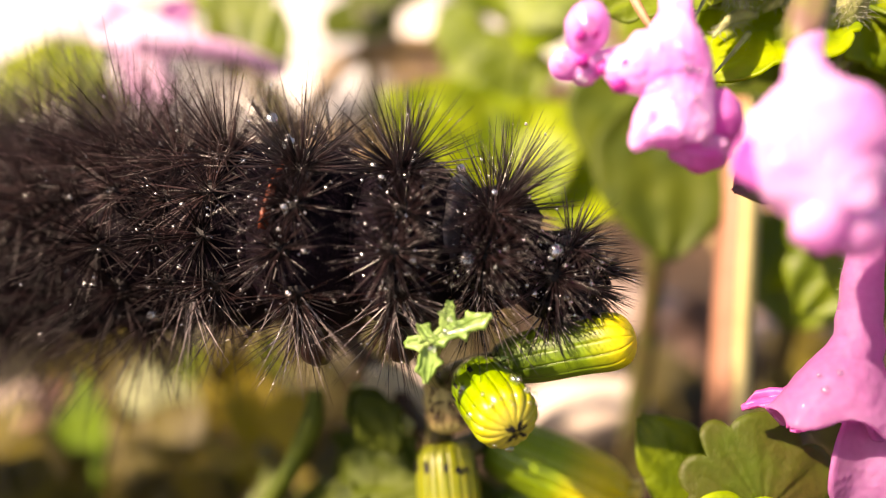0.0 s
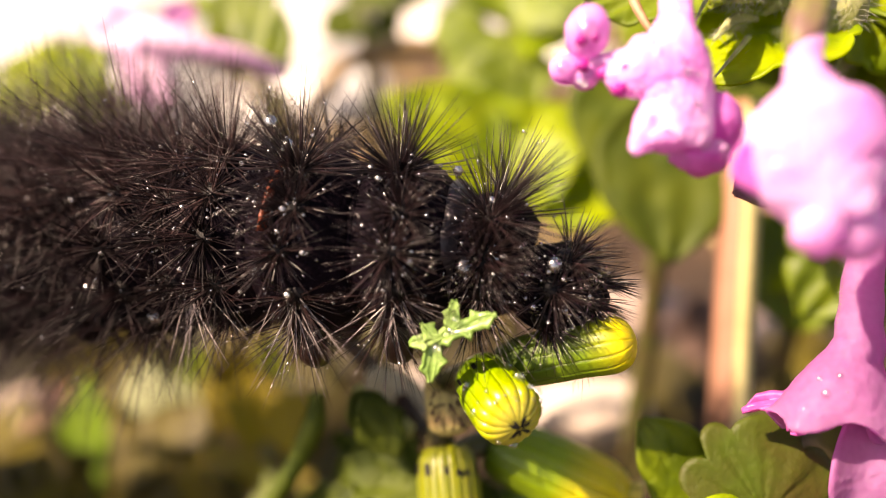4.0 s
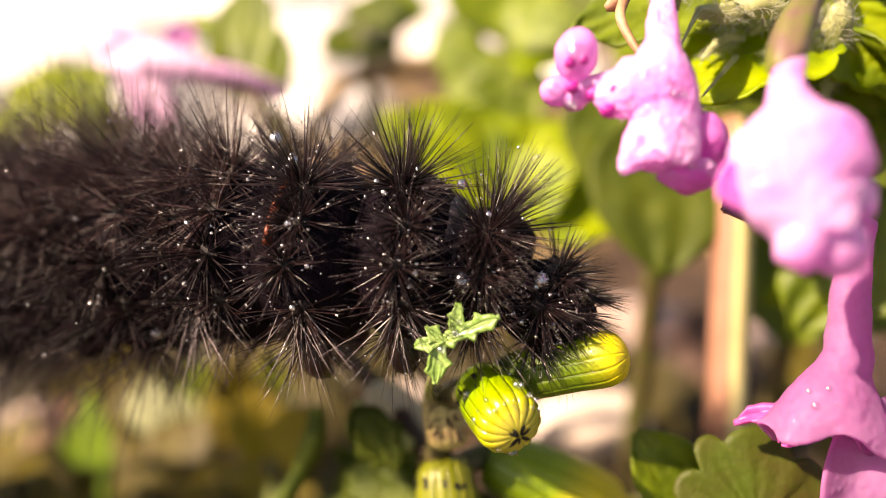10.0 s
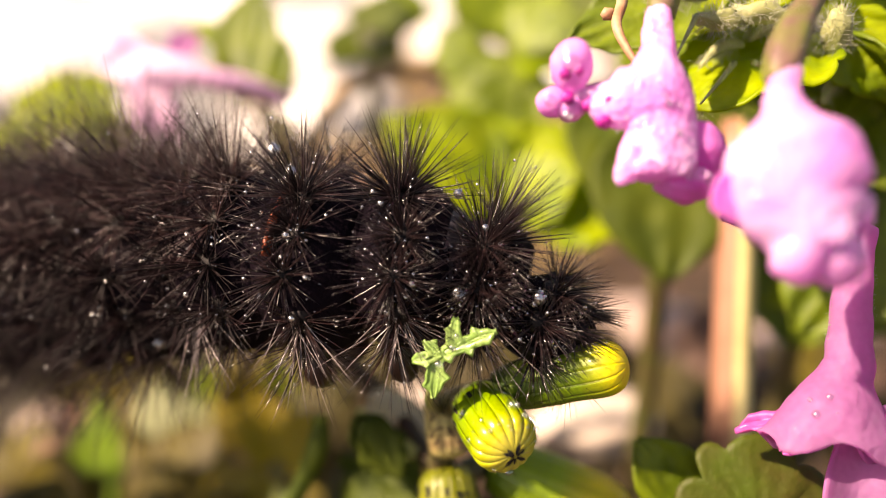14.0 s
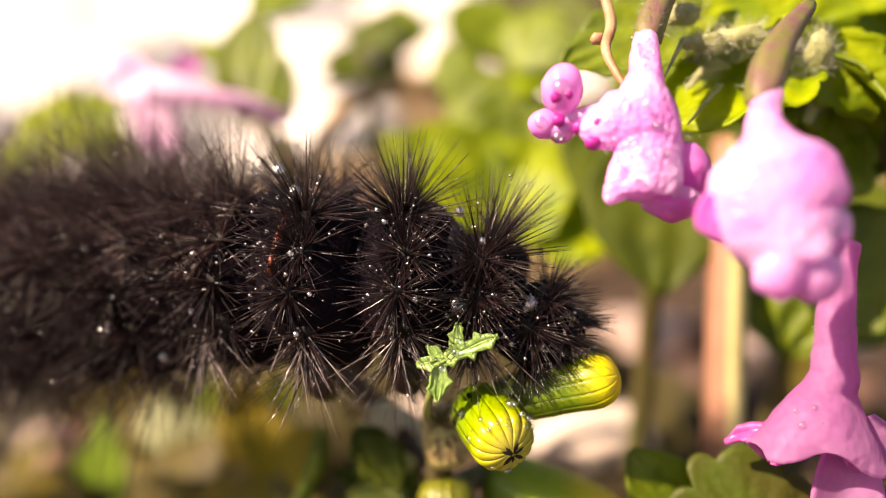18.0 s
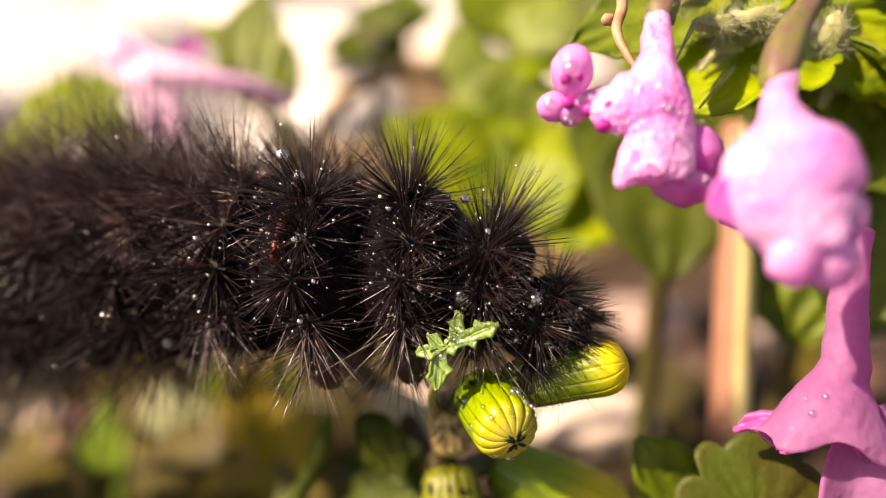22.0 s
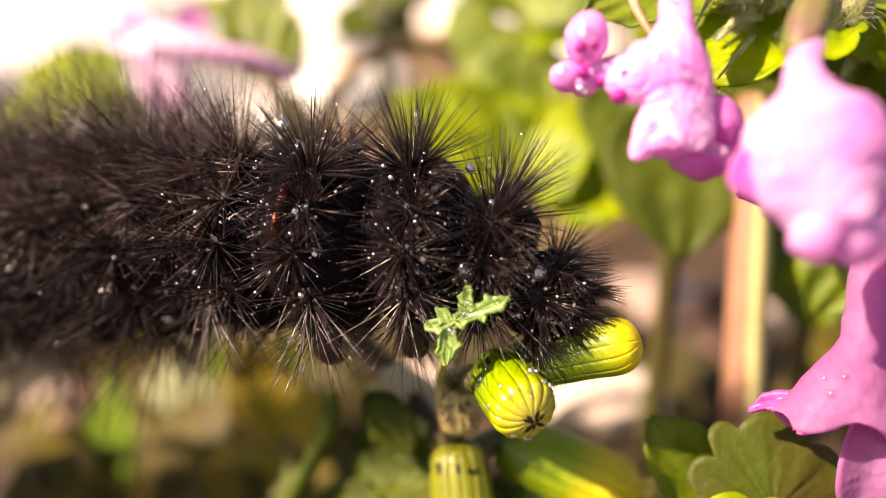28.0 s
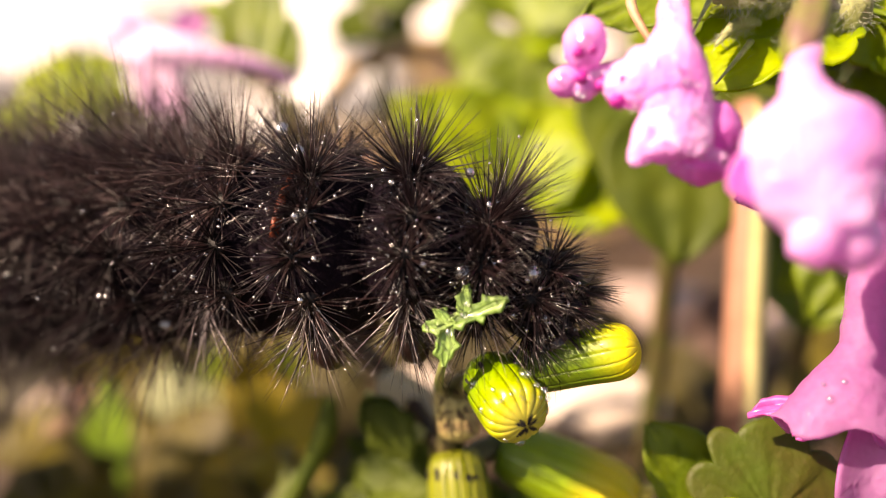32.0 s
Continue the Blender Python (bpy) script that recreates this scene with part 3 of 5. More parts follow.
# ---- henbit with pink flowers ----
def build_henbit():
    base = (33.73, 9.25, 42.60)
    plant = thing("henbit_plant", (base[0], base[1], -2.0), "henbit weed with hanging pink flowers and scalloped leaves", "plant")
    part("main_stem", loft([(base[0], base[1], -3), (34.46, 5.21, 33.92), (32.69, 9.63, 45.77), (29.63, 12.28, 56.19), (25.14, 11.72, 62.08), (21.27, 9.95, 64.22), (18.60, 10.33, 66.21), (17.20, 12.69, 68.91)], [1.0, 1.0, 0.95, 0.85, 0.7, 0.6, 0.55, 0.5], sides=10, ribs=4, rib=0.1), M_STEM, plant, "square green stem")

    # first flower: tube, swollen hood, lip
    def corolla(rows, seed, mat, label, thick=0.14, frill=0.2, rough=0.1):
        """A corolla from rows of x, y, half width, distance, depth against width."""
        path = [spot(x, y, d) for x, y, h, d, k in rows]
        radii = [(h * d * STEP, h * d * STEP * k) for x, y, h, d, k in rows]
        return part("flower", roughen(loft(path, radii, sides=40, wobble=0.03, hollow=thick, frill=frill, seed=seed), rough, 1.5, seed), mat, plant, label)

    f1 = corolla([(1200, -48, 22, 34.8, 1), (1196, -15, 27, 34.2, 1), (1196, 26, 32, 33.6, 1), (1194, 50, 42, 33.3, 0.9), (1193, 80, 56, 33.1, 0.85), (1194, 110, 64, 33.0, 0.75), (1196, 140, 66, 33.0, 0.7), (1197, 180, 67, 33.0, 0.7), (1192, 214, 73, 32.9, 0.65), (1182, 246, 66, 32.8, 0.6)], 2, M_PETAL, "pale pink tubular corolla wet with dew", rough=0.14)

    def horn(name, rows, mat, label=""):
        """A blunt pointed lobe that stands out from the corolla: rows of x, y, half width, distance."""
        return part(name, roughen(loft([spot(x, y, d) for x, y, h, d in rows], [(h * d * STEP, h * d * STEP * 0.7) for x, y, h, d in rows], sides=24, wobble=0.05, seed=len(rows)), 0.12, 0.9, 3), mat, f1, label)

    horn("lip", [(1225, 150, 46, 34.2), (1190, 188, 52, 33.2), (1150, 226, 36, 32.6), (1130, 248, 22, 32.4), (1120, 262, 12, 32.4), (1116, 268, 4, 32.4)], M_PETAL)
    part("lip", roughen(blob_bm(1.45, 0.8, 1.65, 4, 0.1), 0.16, 0.9), M_PETAL_DEEP, f1, "deep magenta lip lobe", Matrix.Translation(spot(1258, 226, 33.8)))
    part("lip", roughen(blob_bm(1.2, 0.7, 0.7, 14, 0.12), 0.14, 0.7), M_PETAL_DEEP, f1, "deep magenta lip lobe", Matrix.Translation(spot(1235, 275, 33.3)) @ Matrix.Rotation(0.25, 4, "Y"))
    part("lip", roughen(blob_bm(0.85, 0.4, 0.6, 24, 0.1), 0.1, 0.7), M_PETAL, f1, "pale pink lip lobe", Matrix.Translation(spot(1262, 262, 33.1)) @ Matrix.Rotation(0.5, 4, "Y"))
    part("throat", roughen(blob_bm(0.95, 0.5, 0.85, 35, 0.06), 0.1, 0.9), M_PETAL, f1, "", Matrix.Translation(spot(1178, 172, 32.75)))
    part("lip", roughen(blob_bm(1.25, 0.6, 0.8, 34, 0.08), 0.12, 0.9), M_PETAL, f1, "", Matrix.Translation(spot(1180, 234, 32.5)))
    horn("hood", [(1230, 100, 60, 33.2), (1190, 108, 68, 33.0), (1150, 112, 58, 32.9), (1118, 120, 45, 32.9), (1093, 123, 33, 33.0), (1076, 121, 20, 33.0), (1067, 119, 6, 33.0)], M_PETAL)
    part("anther", blob_bm(0.98, 0.9, 1.22, 6, 0.05), M_ANTHER, f1, "glossy pink swollen lobe under a water film", Matrix.Translation(nearer((6.52, 2.60, 64.78), 0.968)))
    part("anther", blob_bm(0.78, 0.7, 0.74, 7, 0.08), M_ANTHER, f1, "glossy pink swollen lobe under a water film", Matrix.Translation(nearer((5.70, 2.50, 63.13), 0.968)))
    part("anther", blob_bm(0.72, 0.6, 0.62, 8, 0.08), M_ANTHER, f1, "", Matrix.Translation(nearer((6.51, 2.27, 62.87), 0.968)))
    part("neck", loft([nearer((6.62, 2.46, 63.29), 0.968), nearer((7.37, 2.43, 63.45), 0.964), nearer((8.25, 2.31, 63.45), 0.96)], [0.45, 0.42, 0.7], sides=12), M_PETAL, f1)
    for x, y, d, r in ((1028, 64, 32.72, 0.26), (1054, 60, 32.72, 0.2), (1032, 110, 33.2, 0.3), (1072, 123, 33.0, 0.34), (1097, 152, 32.4, 0.36), (1108, 112, 32.35, 0.2)):
        part("petal_spot", blob_bm(r, r * 0.5, r, int(x), 0.15, 2), M_SPOT, f1, "", Matrix.Translation(spot(x, y, d)))
    drop(f1, nearer((6.33, 1.64, 65.07), 0.968), 0.42, -AWAY)
    drop(f1, nearer((5.42, 1.73, 63.39), 0.968), 0.3, -AWAY)
    drop(f1, nearer((6.23, 1.43, 62.74), 0.968), 0.28, -AWAY)
    drop(f1, nearer((6.55, 2.53, 65.57), 0.968), 0.25, -AWAY)
    rng = random.Random(3)
    for _ in range(30):
        x, y = rng.uniform(1120, 1240), rng.uniform(60, 190)
        drop(f1, spot(x, y, 31.3 + abs(x - 1185) * 0.012), rng.uniform(0.05, 0.16), -AWAY)
    for _ in range(26):
        x, y = rng.uniform(1175, 1218), rng.uniform(-50, 45)
        drop(f1, spot(x, y, 33.0 - y * 0.011), rng.uniform(0.06, 0.13), -AWAY)
    part("filament", loft([(8.98, 8.46, 69.30), (9.37, 6.45, 67.35), (8.85, 4.83, 66.23), (9.28, 3.65, 65.12), (9.82, 2.88, 64.43)], [0.22, 0.28, 0.24, 0.2, 0.14], sides=9, wobble=0.12), M_TWIG, plant, "twisted tan dried style")
    part("filament_knob", blob_bm(0.34, 0.3, 0.3, 3, 0.2, 2), M_TWIG, plant, "", Matrix.Translation((8.52, 5.45, 66.63)))
    part("calyx_hair", loft([(11.64, 3.79, 64.95), (12.38, 5.02, 65.70), (13.02, 5.99, 66.37)], [0.05, 0.1, 0.16], sides=8), M_CALYXPALE, plant, "pale bristly calyx tooth")
    part("calyx_tooth", loft([(13.11, 4.15, 62.42), (14.44, 5.63, 63.21), (15.54, 7.01, 63.81)], [0.05, 0.12, 0.18], sides=8), M_CALYXPALE, plant, "pale calyx tooth")

    # second flower, nearer
    f2 = corolla([(1432, 44, 20, 31.8, 1), (1430, 66, 27, 31.4, 1), (1424, 105, 34, 30.6, 1), (1430, 140, 50, 30.0, 0.9), (1437, 172, 84, 29.7, 0.8), (1445, 205, 120, 29.4, 0.75), (1449, 250, 130, 29.1, 0.72), (1455, 295, 118, 28.9, 0.7), (1474, 335, 100, 28.7, 0.7), (1492, 372, 86, 28.6, 0.7)], 8, M_PETAL, "pale pink tubular corolla", rough=0.15)
    petal(f2, spot(1350, 245, 28.4), spot(1345, 335, 28.5), -AWAY - SIDE * 0.3, 2.0, M_PETAL_DEEP, "lip", "magenta-shaded lip lobe", seed=4, curl=0.1)
    part("lip", roughen(blob_bm(1.35, 0.7, 0.9, 19, 0.06), 0.1, 1.0, 3), M_PETAL, f2, "", Matrix.Translation(spot(1410, 300, 28.5)))
    part("lip", roughen(blob_bm(1.03, 0.8, 1.08, 9, 0.06), 0.1, 1.0, 2), M_PETAL, f2, "", Matrix.Translation(spot(1452, 398, 28.3)))
    part("lip", roughen(blob_bm(1.1, 0.75, 1.15, 29, 0.06), 0.1, 1.0, 5), M_PETAL, f2, "", Matrix.Translation(spot(1520, 405, 28.6)))
    part("hood", roughen(blob_bm(0.95, 0.75, 1.3, 10, 0.08), 0.12, 1.2, 4), M_PETAL, f2, "", Matrix.Translation(spot(1540, 330, 28.9)))
    part("calyx", loft([spot(1500, -90, 35.5), spot(1460, -40, 33.6), spot(1436, 10, 32.2), spot(1424, 50, 31.5), spot(1412, 84, 31.0)], [0.4, 0.65, 0.82, 0.8, 0.5], sides=20, frill=0.1, ribs=5, rib=0.06), M_CALYX, plant, "purple-green hairy calyx")
    part("calyx", loft([spot(1290, -190, 38), spot(1240, -130, 36.8), spot(1215, -88, 35.6), spot(1203, -55, 35.0), spot(1200, -35, 34.7)], [0.35, 0.55, 0.7, 0.72, 0.6], sides=20, frill=0.1, ribs=5, rib=0.06), M_CALYX, plant, "purple-green hairy calyx")
    hair_rng = random.Random(40)
    for mouth, base in ((spot(1420, 60, 31.3), spot(1460, -40, 33.6)), (spot(1202, -45, 34.9), spot(1240, -130, 36.8))):
        roots, ways, lens = [], [], []
        axis = (mouth - base).normalized()
        side = axis.orthogonal().normalized()
        for _ in range(150):
            g, t = hair_rng.uniform(0, 6.28), hair_rng.uniform(0.1, 1)
            out = side * math.cos(g) + axis.cross(side) * math.sin(g)
            roots.append(base.lerp(mouth, t) + out * 0.7 - PLACES[plant].translation)
            ways.append((out + axis * 0.5).normalized())
            lens.append(hair_rng.uniform(0.25, 0.6))
        me = needles(roots, ways, lens, 0.014, 0.1, 44)
        me.materials.append(M_FUZZ)
        link_part("calyx_down", me, plant, PLACES[plant], "short white down on the calyx")

    # third flower: long tube, bell and drooping lip
    # this flower's shade is put into its darker petal colour
    f3 = corolla([(1545, 360, 28, 37.6, 0.9), (1535, 420, 31, 37.4, 0.9), (1527, 480, 34, 37.2, 0.9), (1522, 550, 38, 37.1, 0.9), (1520, 600, 42, 37.0, 0.9), (1513, 626, 48, 36.9, 0.85), (1504, 660, 70, 36.8, 0.75), (1495, 694, 92, 36.7, 0.7), (1489, 728, 112, 36.6, 0.62), (1486, 756, 124, 36.5, 0.55)], 5, M_PETAL_SHADED, "tubular corolla in a shaded mauve-pink, with drops", frill=0.42, rough=0.12)
    leaf(f3, (17.66, -2.41, 48.34), (14.78, -1.75, 47.39), UPWARD - AWAY * 0.7, 1.3, M_LOBE, "side_lobe", "pointed magenta side lobe", teeth=3, depth=0.2, curl=0.12, fold=0.5, ripple=0.05, thick=0.12, seed=7)
    leaf(f3, (17.68, -2.92, 48.21), (16.60, -3.43, 47.11), -AWAY, 1.6, M_LOBE, "side_lobe", "ragged magenta petal edge", teeth=3, depth=0.25, curl=0.1, fold=0.3, ripple=0.05, thick=0.12, seed=8)
    petal(f3, (20.46, -2.93, 47.23), (20.00, -5.44, 43.03), -AWAY, 3.6, M_PETAL_SHADED, "lip", "drooping lower lip in a shaded mauve", seed=9, cup=0.3)
    petal(f3, (20.78, -2.63, 48.82), (21.99, -3.66, 46.62), -AWAY, 2.8, M_PETAL_SHADED, "lip", seed=10)
    for x, y, d, r in ((1462, 692, 35.2, 0.22), (1487, 662, 35.5, 0.2), (1450, 665, 35.6, 0.12), (1500, 690, 35.1, 0.12), (1556, 700, 35.5, 0.2), (1525, 640, 35.8, 0.12)):
        drop(f3, spot(x, y, d), r, -AWAY)
    me_rng = random.Random(12)
    roots, ways, lens = [], [], []
    for _ in range(160):
        y = me_rng.uniform(420, 640)
        x = 1528 - (y - 470) * 0.06 + me_rng.choice((-1, 1)) * (33 + (y - 420) * 0.03)
        p = spot(x, y, 37.1)
        roots.append(tuple(p))
        ways.append(tuple((SIDE * (1 if x > 1520 else -1) + UPWARD * me_rng.uniform(-0.4, 0.4) - AWAY * me_rng.uniform(-0.3, 0.6)).normalized()))
        lens.append(me_rng.uniform(0.12, 0.3))
    me = needles([Vector(r) - PLACES[plant].translation for r in roots], ways, lens, 0.012, 0.1, 4)
    me.materials.append(M_FUZZ)
    link_part("corolla_fuzz", me, plant, PLACES[plant], "fine pale down on the corolla tube")

    # leaves
    LV = dict(teeth=4, depth=0.28, ripple=0.03, thick=0.16)
    # upper leaves in the sun take the brighter leaf colour
    leaf(plant, (21.01, 9.57, 64.56), (12.75, 5.56, 63.55), UPWARD - AWAY * 0.8, 7.5, M_LEAF_BRIGHT, label="scalloped leaf in a sunlight-brightened yellow-green", curl=0.18, seed=1, teeth=4, depth=0.16, ripple=0.03, thick=0.16, blunt=0.5)
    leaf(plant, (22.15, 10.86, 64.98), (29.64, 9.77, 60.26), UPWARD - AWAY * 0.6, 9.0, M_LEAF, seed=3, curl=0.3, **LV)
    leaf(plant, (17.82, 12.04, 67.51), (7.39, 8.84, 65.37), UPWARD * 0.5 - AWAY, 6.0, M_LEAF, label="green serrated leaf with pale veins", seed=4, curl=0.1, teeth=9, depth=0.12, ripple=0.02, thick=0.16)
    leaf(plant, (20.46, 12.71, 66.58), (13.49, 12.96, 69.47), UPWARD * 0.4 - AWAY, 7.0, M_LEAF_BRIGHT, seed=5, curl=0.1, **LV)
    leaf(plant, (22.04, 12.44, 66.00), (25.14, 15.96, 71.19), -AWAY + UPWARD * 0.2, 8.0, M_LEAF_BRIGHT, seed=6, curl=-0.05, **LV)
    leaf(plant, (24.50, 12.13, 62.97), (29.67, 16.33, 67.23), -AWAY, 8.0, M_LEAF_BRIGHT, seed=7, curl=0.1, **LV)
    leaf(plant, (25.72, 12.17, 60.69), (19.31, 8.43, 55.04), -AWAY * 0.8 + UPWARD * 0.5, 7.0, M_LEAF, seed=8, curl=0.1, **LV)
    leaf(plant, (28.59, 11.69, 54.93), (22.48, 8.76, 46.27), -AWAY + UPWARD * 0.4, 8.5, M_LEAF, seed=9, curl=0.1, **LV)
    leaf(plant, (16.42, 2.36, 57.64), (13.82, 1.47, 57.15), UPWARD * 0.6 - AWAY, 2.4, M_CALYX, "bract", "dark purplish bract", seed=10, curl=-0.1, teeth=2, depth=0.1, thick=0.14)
    leaf(plant, (24.78, 17.11, 66.54), (27.68, 12.39, 59.98), UPWARD * 0.5 - AWAY - SIDE * 0.6, 8.0, M_LEAF_BRIGHT, label="scalloped leaf in a sunlight-brightened yellow-green", seed=70, curl=0.1, **LV)
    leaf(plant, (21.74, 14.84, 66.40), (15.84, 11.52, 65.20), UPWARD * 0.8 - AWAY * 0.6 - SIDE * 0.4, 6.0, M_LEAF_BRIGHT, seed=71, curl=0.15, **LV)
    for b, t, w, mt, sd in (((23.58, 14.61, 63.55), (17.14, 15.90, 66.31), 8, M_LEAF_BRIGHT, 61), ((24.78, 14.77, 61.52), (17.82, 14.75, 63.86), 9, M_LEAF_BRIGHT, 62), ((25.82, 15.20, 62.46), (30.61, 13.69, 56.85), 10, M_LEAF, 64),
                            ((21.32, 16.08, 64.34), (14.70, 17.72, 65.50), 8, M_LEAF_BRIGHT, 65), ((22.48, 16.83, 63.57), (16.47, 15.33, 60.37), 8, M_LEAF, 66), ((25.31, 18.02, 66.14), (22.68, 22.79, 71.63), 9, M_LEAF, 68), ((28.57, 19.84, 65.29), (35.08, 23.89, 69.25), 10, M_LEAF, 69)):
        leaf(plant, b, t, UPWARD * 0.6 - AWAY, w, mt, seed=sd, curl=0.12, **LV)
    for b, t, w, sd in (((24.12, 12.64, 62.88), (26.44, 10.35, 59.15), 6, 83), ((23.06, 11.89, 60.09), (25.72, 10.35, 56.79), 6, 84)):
        leaf(plant, b, t, UPWARD * 0.8 - AWAY * 0.7 - SIDE * 0.5, w, M_LEAF_BRIGHT, label="small leaf in a sunlight-brightened yellow-green", seed=sd, curl=0.15, **LV)
    leaf(plant, (21.62, 11.35, 68.40), (13.59, 7.68, 66.19), UPWARD * 0.8 - AWAY * 0.7, 5.0, M_LEAF_BRIGHT, label="small leaf in a sunlight-brightened yellow-green", seed=92, curl=0.12, **LV)
    leaf(plant, (22.19, 10.73, 65.88), (24.94, 8.16, 61.55), UPWARD * 0.8 - AWAY * 0.6 - SIDE * 0.5, 5.0, M_LEAF_BRIGHT, label="small leaf in a sunlight-brightened yellow-green", seed=93, curl=0.12, **LV)
    for k, (x, y, d, a, b, c) in enumerate(((1300, -22, 37.6, 1.1, 0.5, 0.5), (1370, -30, 38.0, 1.5, 0.6, 0.6), (1430, -12, 38.2, 1.0, 0.6, 0.7), (1260, -75, 38.4, 0.9, 0.5, 0.6), (1510, 5, 38.4, 0.7, 0.5, 1.2))):
        bud = part("young_calyx", roughen(blob_bm(a, b, c, 200 + k, 0.15), 0.12, 0.6, k), M_CALYXPALE, plant, "pale woolly young calyx", Matrix.Translation(spot(x, y, d)))
        rng = random.Random(220 + k)
        roots, ways, lens = [], [], []
        for _ in range(260):
            w = Vector((rng.gauss(0, 1), rng.gauss(0, 1), rng.gauss(0, 1))).normalized()
            roots.append(Vector((w.x * a, w.y * b, w.z * c)) * 0.95)
            ways.append((w + Vector((rng.gauss(0, 0.4), rng.gauss(0, 0.4), rng.gauss(0, 0.4)))).normalized())
            lens.append(rng.uniform(0.35, 1.1))
        me = needles(roots, ways, lens, 0.012, 0.3, 230 + k)
        me.materials.append(M_FUZZ)
        link_part("calyx_down", me, bud, PLACES[bud], "white wool on young growth")
    crown_growth(plant)


def crown_growth(plant):
    for k, (p, q, r, bow) in enumerate((((13.80, 7.14, 63.62), (16.38, 8.43, 64.49), 0.3, 0.9), ((13.59, 5.49, 61.50), (15.61, 7.02, 62.90), 0.22, 0.5), ((21.40, 9.03, 61.06), (24.45, 11.13, 63.19), 0.55, 1.4), ((22.10, 10.86, 63.79), (24.57, 11.64, 64.28), 0.5, 0.8), ((16.73, 8.53, 64.71), (19.81, 10.00, 65.50), 0.45, 0.6))):
        p, q = Vector(p), Vector(q)
        mid = (p + q) / 2 + UPWARD * bow * 0.6
        part("young_calyx", loft([p, mid, q], [(r * 0.3, r * 0.2), (r, r * 0.6), (r * 0.6, r * 0.4)], sides=12, wobble=0.1, seed=k), M_CALYXPALE, plant, "pale woolly young calyx")
        rng = random.Random(300 + k)
        roots, ways, lens = [], [], []
        for _ in range(160):
            d = Vector((rng.gauss(0, 1), rng.gauss(0, 1), rng.gauss(0, 1))).normalized()
            c = p.lerp(q, rng.random()) + UPWARD * bow * 0.25
            roots.append(c + d * r * 0.7 - PLACES[plant].translation)
            ways.append(d)
            lens.append(rng.uniform(0.3, 0.9))
        me = needles(roots, ways, lens, 0.012, 0.3, 310 + k)
        me.materials.append(M_FUZZ)
        link_part("calyx_down", me, plant, PLACES[plant], "white wool on young growth")


def build_low_leaf():
    base = (18.50, -2.86, 26.09)
    plant = thing("henbit_shoot", (base[0], base[1], -2.0), "low henbit shoot with purple-edged scalloped leaves", "plant")
    part("stem", loft([(base[0], base[1], -3), (19.00, -2.86, 26.09), (17.35, -2.34, 36.67), (16.79, -2.05, 39.66)], [0.9, 0.8, 0.7, 0.5], sides=10), M_STEM, plant)
    L = dict(thick=0.18, ripple=0.02)
    leaf(plant, spot(1290, 930, 42.4), spot(1134, 740, 41.8), -AWAY * 0.75 + UPWARD * 0.45 - SIDE * 0.35, 4.6, M_LEAF, label="dark green leaf with a purplish margin", teeth=3, depth=0.12, curl=0.03, fold=0.35, seed=21, blunt=0.5, **L)
    fan_leaf(plant, spot(1352, 905, 39.2), UPWARD, -AWAY + UPWARD * 0.35, [(-31, 5.1, 14), (4, 4.95, 31), (52, 4.5, 22), (86, 4.0, 18), (-62, 4.6, 18), (-92, 4.0, 16), (120, 3.4, 20), (-125, 3.4, 20)], 3.5, M_LEAF_EDGE, "rounded scalloped leaf with a purplish margin", dish=0.10, seed=23)
    # the sunlit lower middle is a separate leaf in a brighter colour
    fan_leaf(plant, spot(1310, 1035, 38.4), UPWARD, -AWAY * 0.6 + UPWARD, [(-60, 4.6, 26), (-15, 4.6, 24), (30, 4.6, 24), (75, 4.2, 24)], 3.6, M_LEAF_BRIGHT, "leaf middle coloured bright yellow-green for sunlight", dish=0.08, seed=26)


# ---- groundsel with buds ----
def bract_mesh(length, r, count, mat, tip=0.25, ridge=0.018, crown=0.045, slim=False):
    """One of the strips that wrap a flower head, ribbed along its middle."""
    prof = [(0, 0.70), (0.12, 0.90), (0.3, 1.0), (0.55, 1.03), (0.72, 1.01), (0.83, 0.93), (0.91, 0.77), (0.965, 0.52), (0.992, 0.24), (1.0, tip / r)]
    if slim:
        prof = [(0, 0.70), (0.12, 0.90), (0.3, 1.0), (0.6, 1.0), (0.78, 1.05), (0.87, 1.0), (0.935, 0.83), (0.972, 0.57), (0.993, 0.27), (1.0, tip / r)]
    line = curve_points([(z, q, 0) for z, q in prof], 3)
    bm = bmesh.new()
    rows, half = [], math.pi / count * 1.06
    for z, q, _ in line:
        row = []
        for j in range(5):
            s = (j - 2) / 2
            a = s * half
            rr = r * q * (1.0 + (ridge + crown * min(1, max(0, (z - 0.66) / 0.2))) * (1 - s * s))
            row.append(bm.verts.new((rr * math.cos(a), rr * math.sin(a), z * length)))
        rows.append(row)
    for a, b in zip(rows, rows[1:]):
        for j in range(4):
            bm.faces.new((a[j], a[j + 1], b[j + 1], b[j]))
    bmesh.ops.recalc_face_normals(bm, faces=bm.faces)
    thicken(bm, 0.05)
    bmesh.ops.recalc_face_normals(bm, faces=bm.faces)
    for v in bm.verts:
        v.co *= MM
    me = bpy.data.meshes.new("bract")
    bm.to_mesh(me)
    bm.free()
    me.shade_smooth()
    me.materials.append(mat)
    return me


